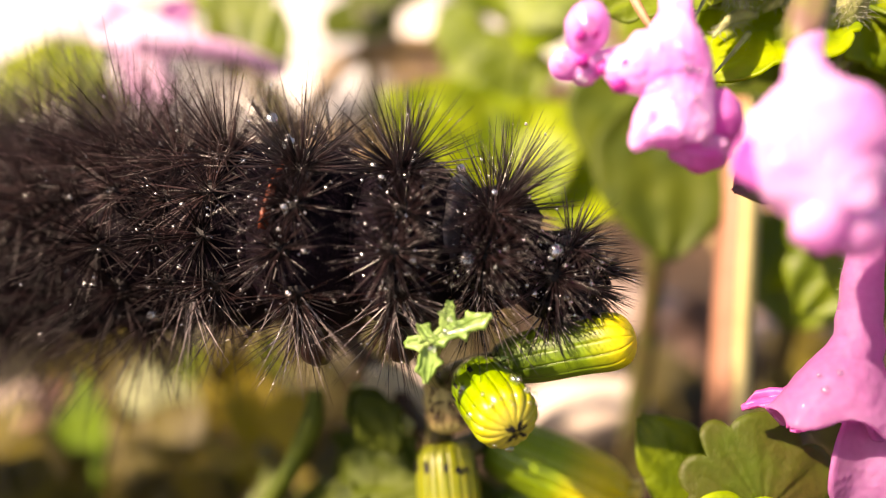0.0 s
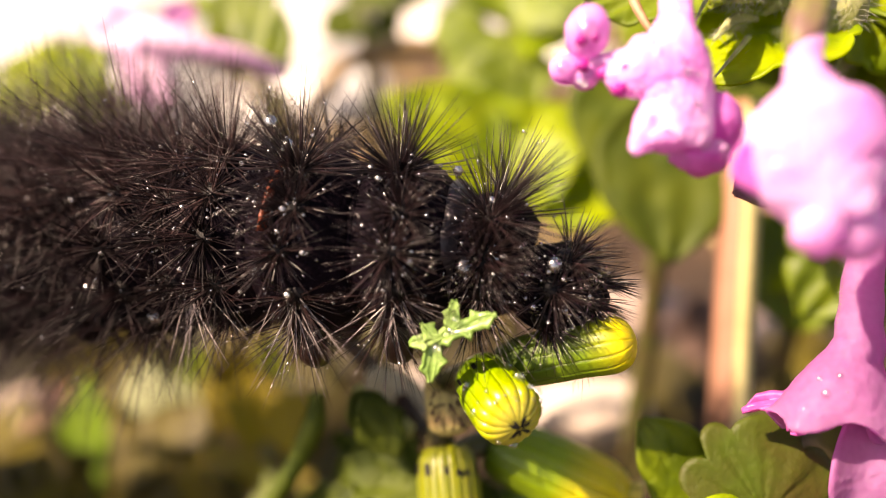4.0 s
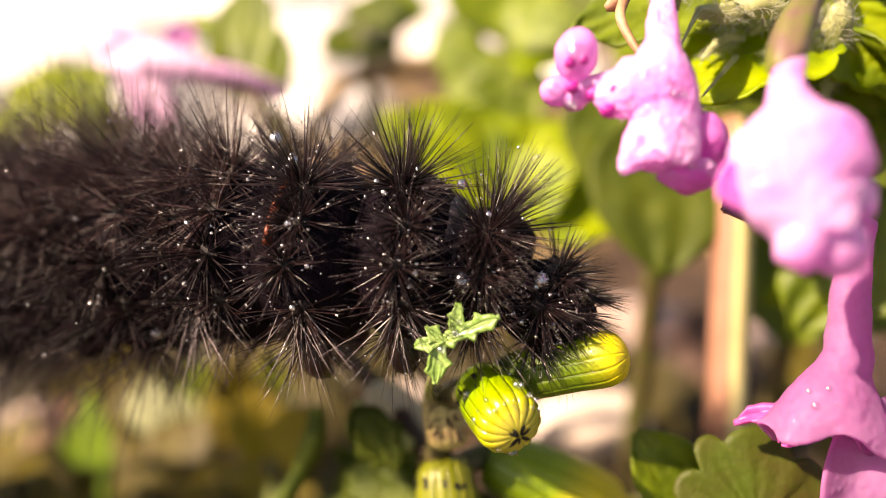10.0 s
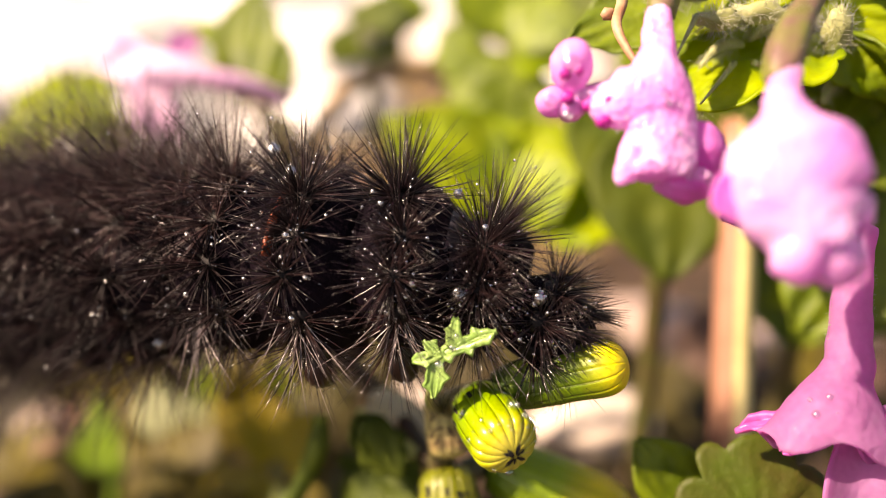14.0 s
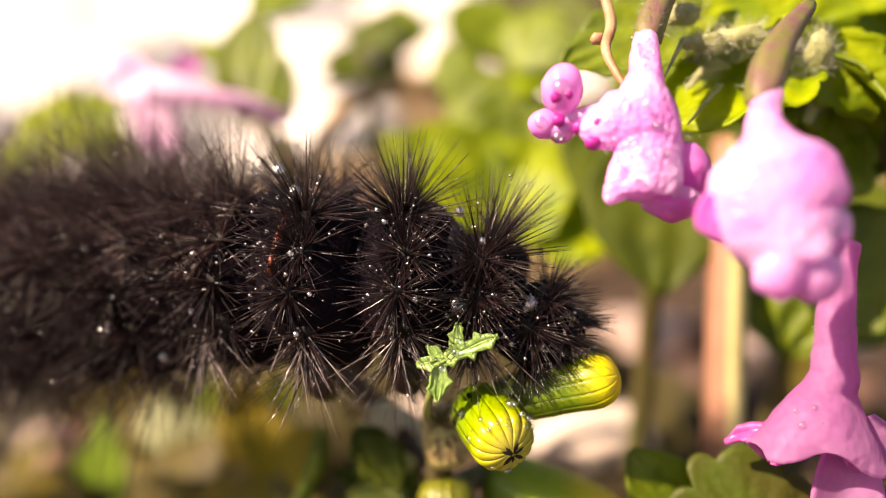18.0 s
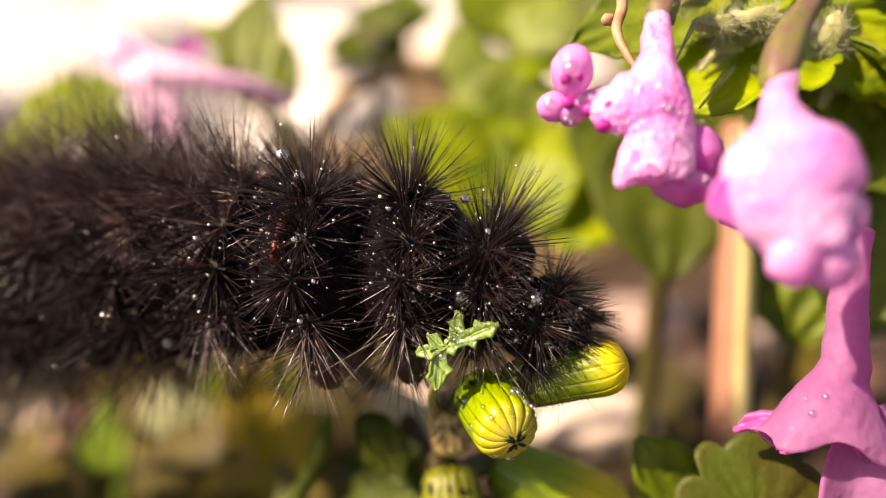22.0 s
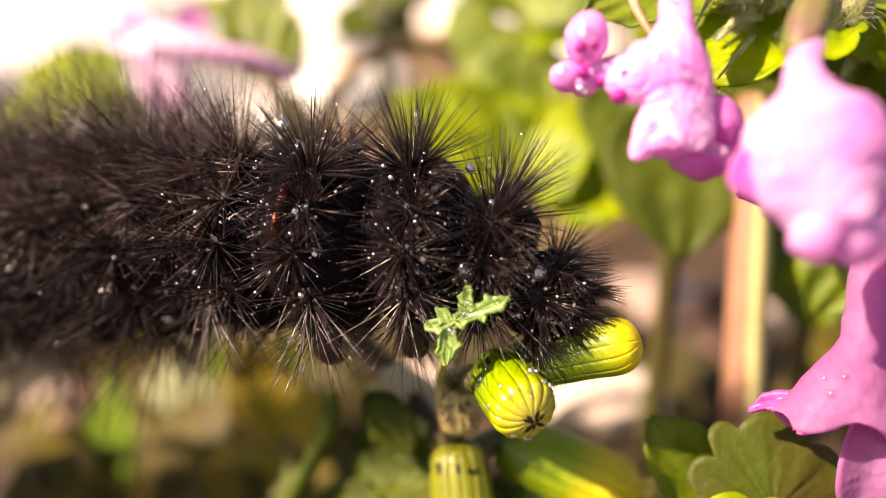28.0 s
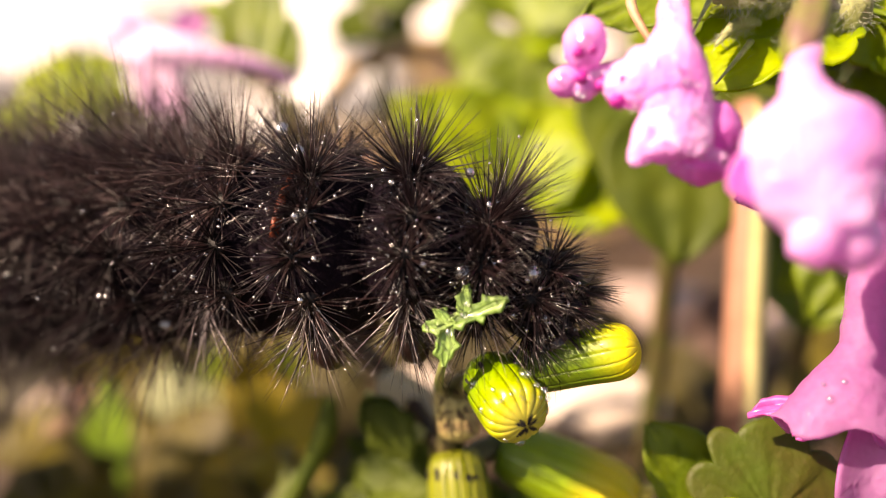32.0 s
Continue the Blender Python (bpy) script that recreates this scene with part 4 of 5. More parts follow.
def flower_head(plant, base, tip, r, label, bracts=13, mat=None, open_tip=False, teeth_black=True, seed=0, tick=0.45, tick_at=0.10, ridge=0.018, crown=0.045, slim=False, ticks=9):
    along = Vector(tip) - Vector(base)
    length = along.length
    z = along.normalized()
    x = z.cross(AWAY).normalized()
    m = Matrix((x, z.cross(x), z)).transposed().to_4x4()
    m.translation = base
    core = loft([(0, 0, 0.05 * length), (0, 0, 0.3 * length), (0, 0, 0.7 * length), (0, 0, 0.9 * length), (0, 0, 0.97 * length)], [r * 0.6, r * 0.97, r * 0.97, r * 0.74, r * 0.44], sides=20, depth=Vector((0, 1, 0)))
    head = part("flower_head", core, mat or M_BRACT, plant, label, m)
    me = bract_mesh(length, r, bracts, mat or M_BRACT, tip=0.03 if not open_tip else r * 0.55, ridge=ridge, crown=crown, slim=slim)
    for i in range(bracts):
        link_part("bract", me, head, m @ Matrix.Rotation(2 * math.pi * i / bracts + 0.1, 4, "Z") @ Matrix.Scale(1, 4))
    bm = bmesh.new()
    for a, b, c in ((0, 0, 0), ):
        v = [bm.verts.new(p) for p in ((-0.17, 0, 0), (0.17, 0, 0), (0.19, 0.05, 0.7), (0.0, 0.12, 1.4), (-0.19, 0.05, 0.7))]
        bm.faces.new(v)
    bmesh.ops.solidify(bm, geom=bm.faces[:], thickness=0.07)
    for v in bm.verts:
        v.co *= MM
    sm = bpy.data.meshes.new("bractlet")
    bm.to_mesh(sm)
    bm.free()
    sm.materials.append(M_TIP if teeth_black else M_GROUNDSEL_LEAF)
    for i in range(ticks):
        a = 2 * math.pi * i / ticks + 0.25 * math.sin(i * 5 + seed)
        s = tick + 0.2 * math.sin(i * 3 + seed)
        link_part("bractlet", sm, head, m @ Matrix.Rotation(a, 4, "Z") @ Matrix.Translation((0, -r * (0.96 if tick_at < 0.19 else 1.03), length * (tick_at + 0.07 * math.sin(i * 7 + seed)))) @ Matrix.Scale(s, 4), "black-tipped bractlet")
    if open_tip:
        for i in range(24):
            a = 2.4 * i
            q = r * 0.6 * math.sqrt(i / 24)
            f = part("floret", loft([(q * math.cos(a), q * math.sin(a), 0.8 * length), (q * math.cos(a), q * math.sin(a), 0.98 * length), (q * 1.3 * math.cos(a), q * 1.3 * math.sin(a), 1.05 * length)], [0.2, 0.24, 0.3], sides=7, k=3, depth=Vector((0, 1, 0.01))), M_FLORET, head, "", m)
    return head, m


def build_groundsel():
    base = (-2.07, -7.59, 20.68)
    plant = thing("groundsel_plant", (base[0], base[1], -2.0), "groundsel weed with yellow-tipped green buds, partly eaten", "plant")
    part("main_stem", loft([(base[0], base[1], -3), (-2.24, -7.59, 20.68), (-1.55, -3.48, 31.85), (-0.41, 2.15, 36.84), (-0.27, 3.27, 40.17), (0.07, 4.17, 43.99)], [1.3, 1.2, 1.05, 0.9, 0.8, 0.7], sides=12, ribs=6, rib=0.06), M_STEM, plant, "ribbed green stem")
    part("side_stem", loft([(0.07, 3.96, 43.54), (0.50, 2.50, 45.86), (1.39, 1.46, 47.19), (3.12, 0.78, 48.10)], [0.8, 0.8, 0.7, 0.7], sides=10), M_STEM, plant)
    part("side_stem", loft([(-0.27, 2.92, 39.19), (1.06, 3.88, 39.83), (2.98, 4.75, 40.03)], [0.8, 0.8, 0.9], sides=10), M_STEM, plant)
    flower_head(plant, (0.03, 3.74, 45.92), (0.44, 1.47, 42.94), 1.25, "withered pale tan flower head with dark flecks", 13, M_WITHER, seed=6)
    wither_rng = random.Random(66)
    for _ in range(26):
        x, y = wither_rng.uniform(756, 822), wither_rng.uniform(676, 748)
        p = spot(x, y, 41.35 + abs(x - 790) * 0.012)
        q = p + (UPWARD * wither_rng.uniform(-0.5, 0.5) + SIDE * wither_rng.uniform(-0.35, 0.35))
        part("fleck", loft([p, q], [0.09, 0.05], sides=5, k=2), M_TWIGBROWN, plant, "dark dry fleck on the withered head")
    head1, m1 = flower_head(plant, spot(838, 664, 39.2), spot(912, 762, 35.2), 1.62, "green and yellow ribbed bud with dew", 15, M_BRACT, seed=1, tick=0.5, tick_at=0.30, ridge=0.008, crown=0.075)
    span = (spot(912, 762, 35.2) - spot(838, 664, 39.2)).length
    rng = random.Random(17)
    for k in range(30):
        ang, z = rng.uniform(0, 6.28), rng.choice((0.4, 0.55, 0.7, 0.82, 0.86, 0.9, 0.93))
        out = Vector((math.cos(ang), math.sin(ang), 0))
        if (m1.to_3x3() @ out).dot(AWAY) < 0.45:
            drop(head1, m1 @ (out * 1.62 * (1.02 if z < 0.75 else 1.02 - (z - 0.82) * 2.4) + Vector((0, 0, z * span))), rng.choice((0.09, 0.12, 0.16, 0.28)), m1.to_3x3() @ out)
    drop(head1, spot(912, 671, 36.0), 0.36, UPWARD - AWAY * 0.3)
    drop(head1, spot(836, 737, 35.9), 0.32, -AWAY - SIDE * 0.3)
    drop(head1, spot(945, 700, 35.7), 0.2, -AWAY)
    drop(head1, spot(952, 716, 35.6), 0.16, -AWAY)
    drop(head1, spot(933, 690, 35.7), 0.16, -AWAY)
    part("side_stem", loft([(0.07, 3.86, 43.81), (0.87, 2.08, 46.15), (1.30, -0.29, 47.92)], [0.6, 0.6, 0.7], sides=10), M_STEM, plant)
    part("petiole", loft([(0.00, 3.83, 44.23), (-0.59, 0.44, 47.35), (-0.43, -2.06, 50.04), (-0.16, -2.49, 51.26)], [0.3, 0.26, 0.22, 0.18], sides=9), M_STEMPALE, plant, "pale green downy leaf stalk")
    # dark closed tips of the bracts in the middle of the bud's end
    tipm = bmesh.new()
    v = [tipm.verts.new(p) for p in ((-0.035, 0.06, 0.02), (0.035, 0.06, 0.02), (0.06, 0.28, -0.005), (0.0, 0.42, -0.05), (-0.06, 0.28, -0.005))]
    tipm.faces.new(v)
    bmesh.ops.solidify(tipm, geom=tipm.faces[:], thickness=0.06)
    for q in tipm.verts:
        q.co *= MM
    tm = bpy.data.meshes.new("bract_tip")
    tipm.to_mesh(tm)
    tipm.free()
    tm.materials.append(M_TIP)
    length1 = (spot(912, 762, 35.2) - spot(838, 664, 39.2)).length
    for i in range(10):
        link_part("bract_tip", tm, head1, m1 @ Matrix.Translation((0, 0, length1 + 0.15)) @ Matrix.Rotation(2 * math.pi * i / 10 + 0.3 * math.sin(i * 4), 4, "Z") @ Matrix.Scale(1.55 + 0.3 * math.sin(i * 2.7), 4))
    flower_head(plant, spot(885, 643, 39.8), spot(1125, 595, 37.0), 1.38, "green bud with a bright yellow tip", 13, M_BRACT_B, open_tip=False, teeth_black=False, seed=2, ridge=0.0, crown=0.0, slim=True)
    flower_head(plant, (0.05, 2.51, 41.38), (0.57, -0.81, 37.59), 1.75, "yellow-green bud with black-tipped bractlets", 16, M_BRACT_Y, seed=3, tick=0.75, tick_at=0.22, ridge=0.012, ticks=17)
    flower_head(plant, (2.84, 4.62, 39.89), (11.0, 2.2, 37.3), 2.0, "green bud with opening yellow florets", 13, M_BRACT_C, open_tip=True, teeth_black=False, seed=4)
    flower_head(plant, (4.28, 4.43, 36.98), (7.13, 2.04, 34.23), 1.7, "green bud with opening yellow florets", 13, M_BRACT_B, open_tip=True, teeth_black=False, seed=5)
    # ruffled young leaf at the larva's mouth
    Y = dict(depth=0.0, fold=0.45, ripple=0.02, thick=0.13, n=60, m=8, vein=0.15, blunt=0.6)
    tip_a, tip_b = spot(758, 606, 35.7), spot(872, 558, 35.2)
    shoot = part("young_leaf", leaf_bm((tip_b - tip_a).length, 0.74, teeth=3, curl=-0.08, spike=0.95, seed=31, twist=0.35, **Y), M_GROUNDSEL_LEAF, plant, "crumpled bright green toothed leaf tip", frame_at(tip_a, tip_b - tip_a, -AWAY + UPWARD * 0.5))
    leaf(shoot, spot(762, 592, 35.5), spot(753, 680, 35.4), -AWAY, 0.78, M_GROUNDSEL_LEAF, "leaf_lobe", teeth=2, curl=0.1, spike=0.8, seed=32, **Y)
    leaf(shoot, spot(775, 600, 35.5), spot(718, 610, 35.5), -AWAY + UPWARD * 0.3, 0.62, M_GROUNDSEL_LEAF, "leaf_lobe", teeth=1.6, curl=0.1, spike=0.7, seed=33, **Y)
    leaf(shoot, spot(790, 590, 35.4), spot(796, 534, 35.3), -AWAY + UPWARD * 0.3, 0.62, M_GROUNDSEL_LEAF, "leaf_lobe", teeth=1.6, curl=0.1, spike=0.7, seed=34, **Y)
    leaf(shoot, spot(772, 612, 35.5), spot(738, 575, 35.6), -AWAY + UPWARD * 0.5, 0.55, M_GROUNDSEL_LEAF, "leaf_lobe", teeth=2, curl=0.1, spike=1.0, seed=35, **Y)
    drop(shoot, spot(790, 588, 35.0), 0.2, -AWAY)
    drop(shoot, spot(765, 618, 35.1), 0.24, -AWAY)
    drop(shoot, spot(797, 567, 35.0), 0.16, -AWAY)
    # lower leaves
    G = dict(thick=0.2, ripple=0.05)
    leaf(plant, (-0.66, 3.50, 37.37), (-9.53, 4.44, 34.65), -AWAY + UPWARD * 0.6, 6.0, M_LEAF_DARK, label="dark green lobed groundsel leaf", teeth=4, depth=0.5, curl=0.1, seed=41, **G)
    leaf(plant, (-0.67, 3.98, 36.02), (-7.33, 7.31, 38.43), -AWAY + UPWARD * 0.3, 4.0, M_LEAF_DARK, label="dark green lobed groundsel leaf", teeth=3, depth=0.6, curl=0.1, seed=42, **G)
    leaf(plant, (-0.65, 2.97, 37.41), (-6.50, 5.17, 38.59), -AWAY + UPWARD * 0.6, 5.5, M_LEAF_DARK, label="green lobed groundsel leaf", teeth=4, depth=0.45, curl=0.2, seed=43, **G)
    leaf(plant, (-2.66, 3.43, 40.04), (-4.92, 5.35, 42.74), -AWAY + UPWARD * 0.2, 3.0, M_LEAF_DARK, teeth=3, depth=0.3, curl=-0.2, seed=44, **G)
    part("faded_leaf", loft([spot(628, 680, 48), spot(650, 715, 47.5), spot(690, 742, 47), spot(730, 762, 47)], [(0.3, 0.1), (0.75, 0.16), (0.8, 0.16), (0.4, 0.1)], sides=14), M_STRIP, plant, "pale yellow-green leaf strip")
    leaf(plant, spot(752, 740, 50), spot(650, 655, 50), -AWAY + UPWARD * 0.6 - SIDE * 0.3, 3.0, M_PALE, "faded_leaf", "cream faded leaf", teeth=1, depth=0.02, curl=-0.05, fold=0.05, seed=45, vein=0.0, blunt=0.4, thick=0.14)
    leaf(plant, spot(620, 690, 46), spot(705, 790, 46), -AWAY + UPWARD * 0.3, 2.6, M_LEAF_DARK, label="dark green lobed groundsel leaf", teeth=3, depth=0.1, curl=0.05, seed=47, **G)
    part("side_stem", loft([spot(560, 690, 48), spot(553, 745, 48), spot(520, 815, 48), spot(470, 900, 48)], [0.5, 0.7, 0.6, 0.6], sides=10, wobble=0.1), M_LEAF_DARK, plant, "dark green bent side stem")
    part("faded_leaf", blob_bm(0.55, 0.3, 1.1, 46, 0.12), M_PALE, plant, "cream faded leaf", Matrix.Translation((1.71, 13.30, 32.35)))
    leaf(plant, (-0.66, 2.19, 34.54), (3.79, 4.52, 35.99), -AWAY + UPWARD * 0.4, 6.0, M_LEAF_DARK, label="dark green lobed groundsel leaf", teeth=4, depth=0.45, curl=0.1, seed=46, **G)
    part("branch", loft([(-60.0, 25.0, 36.5), (-42.0, 21.0, 40.0), (-26.0, 16.5, 42.5), (-15.5, 13.8, 43.5), (-8.74, 12.94, 43.41), (-4.37, 10.62, 40.80), (-0.27, 3.59, 39.91)], [0.6, 0.7, 0.7, 0.7, 0.7, 0.7, 0.6], sides=12, ribs=6, rib=0.06), M_TWIGBROWN, plant, "leaning brown branch under the larva")
    return head1, shoot


# ---- caterpillar ----
SEGMENTS = [  # centre, body radius, bristle length
    ((5.92, 1.76, 52.56), 2.3, 2.9),
    ((2.56, 2.85, 53.7), 3.2, 4.7),
    ((-1.83, 3.42, 53.76), 4.5, 4.6),
    ((-6.02, 3.94, 53.69), 4.8, 4.8),
    ((-10.89, 6.37, 52.97), 5.03, 5.34),
    ((-16.81, 9.15, 51.38), 5.59, 6.22),
    ((-23.62, 12.37, 49.77), 6.12, 6.87),
    ((-31.18, 15.27, 48.41), 6.35, 7.11),
    ((-38.29, 15.43, 45.2), 5.64, 6.58),
    ((-43.5, 13.99, 40.93), 4.7, 6.02),
    ((-46.74, 12.11, 36.89), 3.48, 5.27)]


def build_caterpillar():
    c3 = Vector(SEGMENTS[4][0])
    larva = thing("caterpillar", c3 - Vector((0, 0, 4.0)), "black woolly caterpillar with dew-beaded bristles eating groundsel buds", "caterpillar")
    made = []
    for i, (c, r, hair) in enumerate(SEGMENTS):
        rng = random.Random(100 + i)
        c = Vector(c)
        nxt = Vector(SEGMENTS[max(0, i - 1)][0])
        prv = Vector(SEGMENTS[min(len(SEGMENTS) - 1, i + 1)][0])
        ax = (nxt - prv).normalized()
        m = frame_at(c, ax, UPWARD - AWAY * 0.25)
        half = (nxt - c).length / 2 if i else 1.7
        back = (c - prv).length / 2
        pts = [(-back * 1.15, 0, 0), (-back * 0.8, 0, 0), (-back * 0.3, 0, 0), (half * 0.3, 0, 0), (half * 0.8, 0, 0), (half * 1.15, 0, 0)]
        rad = [r * 0.70, r * 0.86, r * 1.0, r * 1.0, r * 0.86, r * 0.70]
        if i == 0:
            rad[-2:] = [r * 0.78, r * 0.5]
            pts += [(half * 1.3, 0, -0.1), (half * 1.38, 0, -0.15)]
            rad += [r * 0.28, r * 0.08]
        seg = part("body_segment" if i else "thorax_segment", loft(pts, rad, sides=28, depth=Vector((0, 1, 0)), wobble=0.03, seed=i), M_SKIN, larva, "", m)
        made.append((seg, m))
        if i >= 1:
            part("skin_fold", loft([(-back * 1.22, 0, 0), (-back * 1.05, 0, 0), (-back * 0.88, 0, 0)], [r * 0.72, r * 0.79, r * 0.72], sides=28, depth=Vector((0, 1, 0)), wobble=0.03, seed=i + 50), M_SKIN, seg, "", m)
        if i == 3:
            bm = loft([(-1.22, 0, 0), (-1.02, 0, 0), (-0.82, 0, 0)], [r * 1.0, r * 1.05, r * 1.0], sides=40, depth=Vector((0, 1, 0)), wobble=0.03, seed=i + 50, caps=False)
            bmesh.ops.delete(bm, geom=[v for v in bm.verts if not 0.35 < math.atan2(-v.co.y, v.co.z) < 1.35], context="VERTS")
            thicken(bm, 0.05)
            part("rust_fold", bm, M_BAND, seg, "rust-red bare fold between segments", m)
        # warts with their bristle tufts: angle from the back round to the belly, count, spread, length
        if i == 0:
            tufts = [(30, 80, 80, 1.0), (-30, 50, 80, 1.0), (75, 80, 80, 1.0), (-75, 40, 80, 1.0), (118, 80, 80, 1.0), (-118, 40, 80, 1.0), (360, 60, 80, 0.8), (420, 60, 80, 0.8), (480, 60, 80, 0.8)]
        elif i < 5:
            tufts = [(26 if i > 1 else 40, 165, 86, 1.06), (-22, 60, 66, 0.95), (54 if i > 1 else 74, 105, 88, 0.72), (82, 100, 88, 0.7), (110, 64, 84, 0.75), (137, 44, 64, 0.95), (-58, 30, 66, 0.75), (-100, 24, 60, 0.8), (-140, 24, 60, 0.8), (166, 16, 55, 0.8)]
        else:
            tufts = [(22, 170, 84, 1.32), (-24, 110, 74, 1.3), (52, 130, 86, 0.85), (80, 120, 86, 0.75), (110, 90, 84, 0.8), (138, 80, 68, 1.15), (-60, 50, 70, 0.9), (-100, 30, 64, 0.8), (-140, 30, 64, 0.8), (166, 24, 60, 0.9)]
        if i > 3:
            tufts = [(a, int(n * 0.85), cone, size, u) for u in (-0.55, 0.5) for a, n, cone, size in tufts]
        else:
            tufts = [(*row, 0.0) for row in tufts]
        beads = []
        for w, (a, n, cone, size, along) in enumerate(tufts):
            ang = radians(a + rng.uniform(-3, 3))
            fx = rng.uniform(-0.1, 0.1) * half + (0.12 * half if 45 < a < 60 or a == 110 else -0.06 * half) + along * (half if along > 0 else back)
            nrm = Vector((0.0, -math.sin(ang), math.cos(ang)))
            root = Vector((fx, 0, 0)) + nrm * r * 0.97
            if a >= 360:
                nrm = Vector((0.8, -0.6 * math.sin(ang), 0.6 * math.cos(ang)))
                root = Vector((half * 0.9, 0, 0)) + Vector((0, nrm.y, nrm.z)) * r
            seen = a > 0 or a > -30
            wm = frame_at(root, (1, 0, 0), nrm)
            part("wart", blob_bm(0.75, 0.75, 0.42, w, 0.1, 2), M_WART, seg, "", m @ wm)
            low = 100 < abs(a) < 200
            roots, ways, lens = [], [], []
            for _ in range(n):
                q = rng.random() ** 0.6
                th, ph = radians(cone) * q, rng.uniform(0, 6.2832)
                d = nrm * math.cos(th) + (Vector((1, 0, 0)) * math.cos(ph) + nrm.cross(Vector((1, 0, 0))) * math.sin(ph)) * math.sin(th)
                if i == 0:
                    d += Vector((0.55, 0, -0.1))
                elif i == 1:
                    d += Vector((0.3, 0, 0.05))
                d.normalize()
                o = root + (d - nrm * d.dot(nrm)) * 0.5 + nrm * 0.22
                ln = hair * size * rng.choice((0.5, 0.75, 0.9, 1.0, 1.0)) * rng.uniform(0.9, 1.06) * (1.0 - 0.16 * q)
                roots.append(o)
                ways.append(d)
                lens.append(ln)
                if seen and rng.random() < (0.23 if i < 4 else 0.14 if i == 4 else 0.06):
                    beads.append((o + d * ln * rng.uniform(0.05, 0.9), rng.choice((0.022, 0.028, 0.035, 0.04, 0.05, 0.075))))
            me = needles(roots, ways, lens, 0.048 if not low else 0.04, 0.06, 1000 + i * 40 + w, steps=3)
            # rear tufts: painted lit colour on the back, painted shade on the flanks
            me.materials.append(M_HAIR_LIT if i > 3 and abs(a) < 60 else M_HAIR_SHADED if i > 3 and abs(a) > 70 else M_HAIR_LOW if low else M_HAIR)
            link_part("bristle_tuft", me, seg, m, "brown glinting bristles" if low and i < 4 else "")
        # beads lying on the bare skin between the tufts
        for _ in range(90 if i < 5 else 50):
            ang, u = radians(rng.uniform(15, 125)), rng.uniform(-1, 1)
            beads.append((Vector((u * (half if u > 0 else back), -math.sin(ang) * r * 1.06, math.cos(ang) * r * 1.06)), rng.choice((0.035, 0.04, 0.05, 0.06, 0.1))))
        if i == 1:
            for k, (u, q) in enumerate(((-1.0, 1.08),)):
                part("neck_fold", roughen(loft([((u - 0.36) * back, 0, 0), ((u - 0.15) * back, 0, 0), (u * back, 0, 0), ((u + 0.15) * back, 0, 0), ((u + 0.36) * back, 0, 0)], [r * q * 0.84, r * q * 0.97, r * q, r * q * 0.97, r * q * 0.84], sides=32, depth=Vector((0, 1, 0)), wobble=0.02, seed=k + 70), 0.1, 0.8, k), M_NECK, seg, "smooth grey skin fold behind the head", m)
        # a few bristles coloured pale to show the glints along the lower side
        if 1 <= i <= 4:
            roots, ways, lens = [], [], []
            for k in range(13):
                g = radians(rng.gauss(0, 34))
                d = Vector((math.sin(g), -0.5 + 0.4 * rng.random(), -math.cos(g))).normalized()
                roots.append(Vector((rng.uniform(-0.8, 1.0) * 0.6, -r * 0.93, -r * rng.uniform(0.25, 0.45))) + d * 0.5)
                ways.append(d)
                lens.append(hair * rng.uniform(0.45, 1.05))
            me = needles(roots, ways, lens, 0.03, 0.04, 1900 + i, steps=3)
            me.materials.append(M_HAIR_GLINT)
            link_part("bristle_tuft", me, seg, m, "fan of bristles coloured pale as glints")
        bm = bmesh.new()
        for p, q in beads:
            bmesh.ops.create_icosphere(bm, subdivisions=2, radius=q, matrix=Matrix.Translation(p))
        dew = part("dew", bm, M_BEAD, seg, "tiny dew beads on the bristles", m)
        tagged(dew, kind="stuff")
        for _ in range(5):
            ang = radians(rng.uniform(30, 110))
            p = m @ Vector((rng.uniform(-1.5, 1.5), -math.sin(ang) * r * 1.12, math.cos(ang) * r * 1.12))
            drop(seg, p, rng.uniform(0.10, 0.2), -AWAY, mat=M_BEAD)
        if 1 <= i <= 3:
            for side in (-1, 1):
                foot = [(0, side * -r * 0.45, -r * 0.7), (0.1, side * -r * 0.5, -r * 1.08), (0.25, side * -r * 0.35, -r * (1.2 if i == 1 else 1.22))]
                part("leg", loft(foot, [0.55, 0.42, 0.2] if i == 1 else [1.0, 0.85, 0.5], sides=10, depth=Vector((1, 0.01, 0))), M_LEG, seg, "short dark leg", m)
    # larger drops at known spots
    for k, x, y, d, r in ((0, 984, 446, 36.6, 0.40), (2, 698, 372, 36.2, 0.22), (3, 512, 254, 37.8, 0.34), (3, 482, 213, 38.6, 0.36), (5, 313, 297, 41.6, 0.4), (6, 154, 346, 44.2, 0.42), (7, 24, 328, 47.0, 0.5), (5, 272, 558, 42.5, 0.36), (2, 816, 300, 37.4, 0.25), (1, 875, 342, 36.4, 0.18), (0, 946, 520, 36.6, 0.16)):
        drop(made[k][0], spot(x, y, d), r, -AWAY, mat=M_BEAD)
    drop(made[1][0], spot(828, 462, 35.9), 0.55, -AWAY)
    # head, bent down to the bud
    m0 = made[0][1]
    hm = m0 @ Matrix.Translation((1.9, -0.4, -1.5)) @ Matrix.Rotation(0.9, 4, "Y")
    head = part("head", blob_bm(1.35, 1.3, 1.5, 77, 0.05, 4), M_HEADSKIN, larva, "glossy dark head bent to the bud", hm)
    part("mandible", blob_bm(0.35, 0.3, 0.4, 3, 0.1, 2), M_LEG, head, "", hm @ Matrix.Translation((0.9, -0.3, -0.9)))
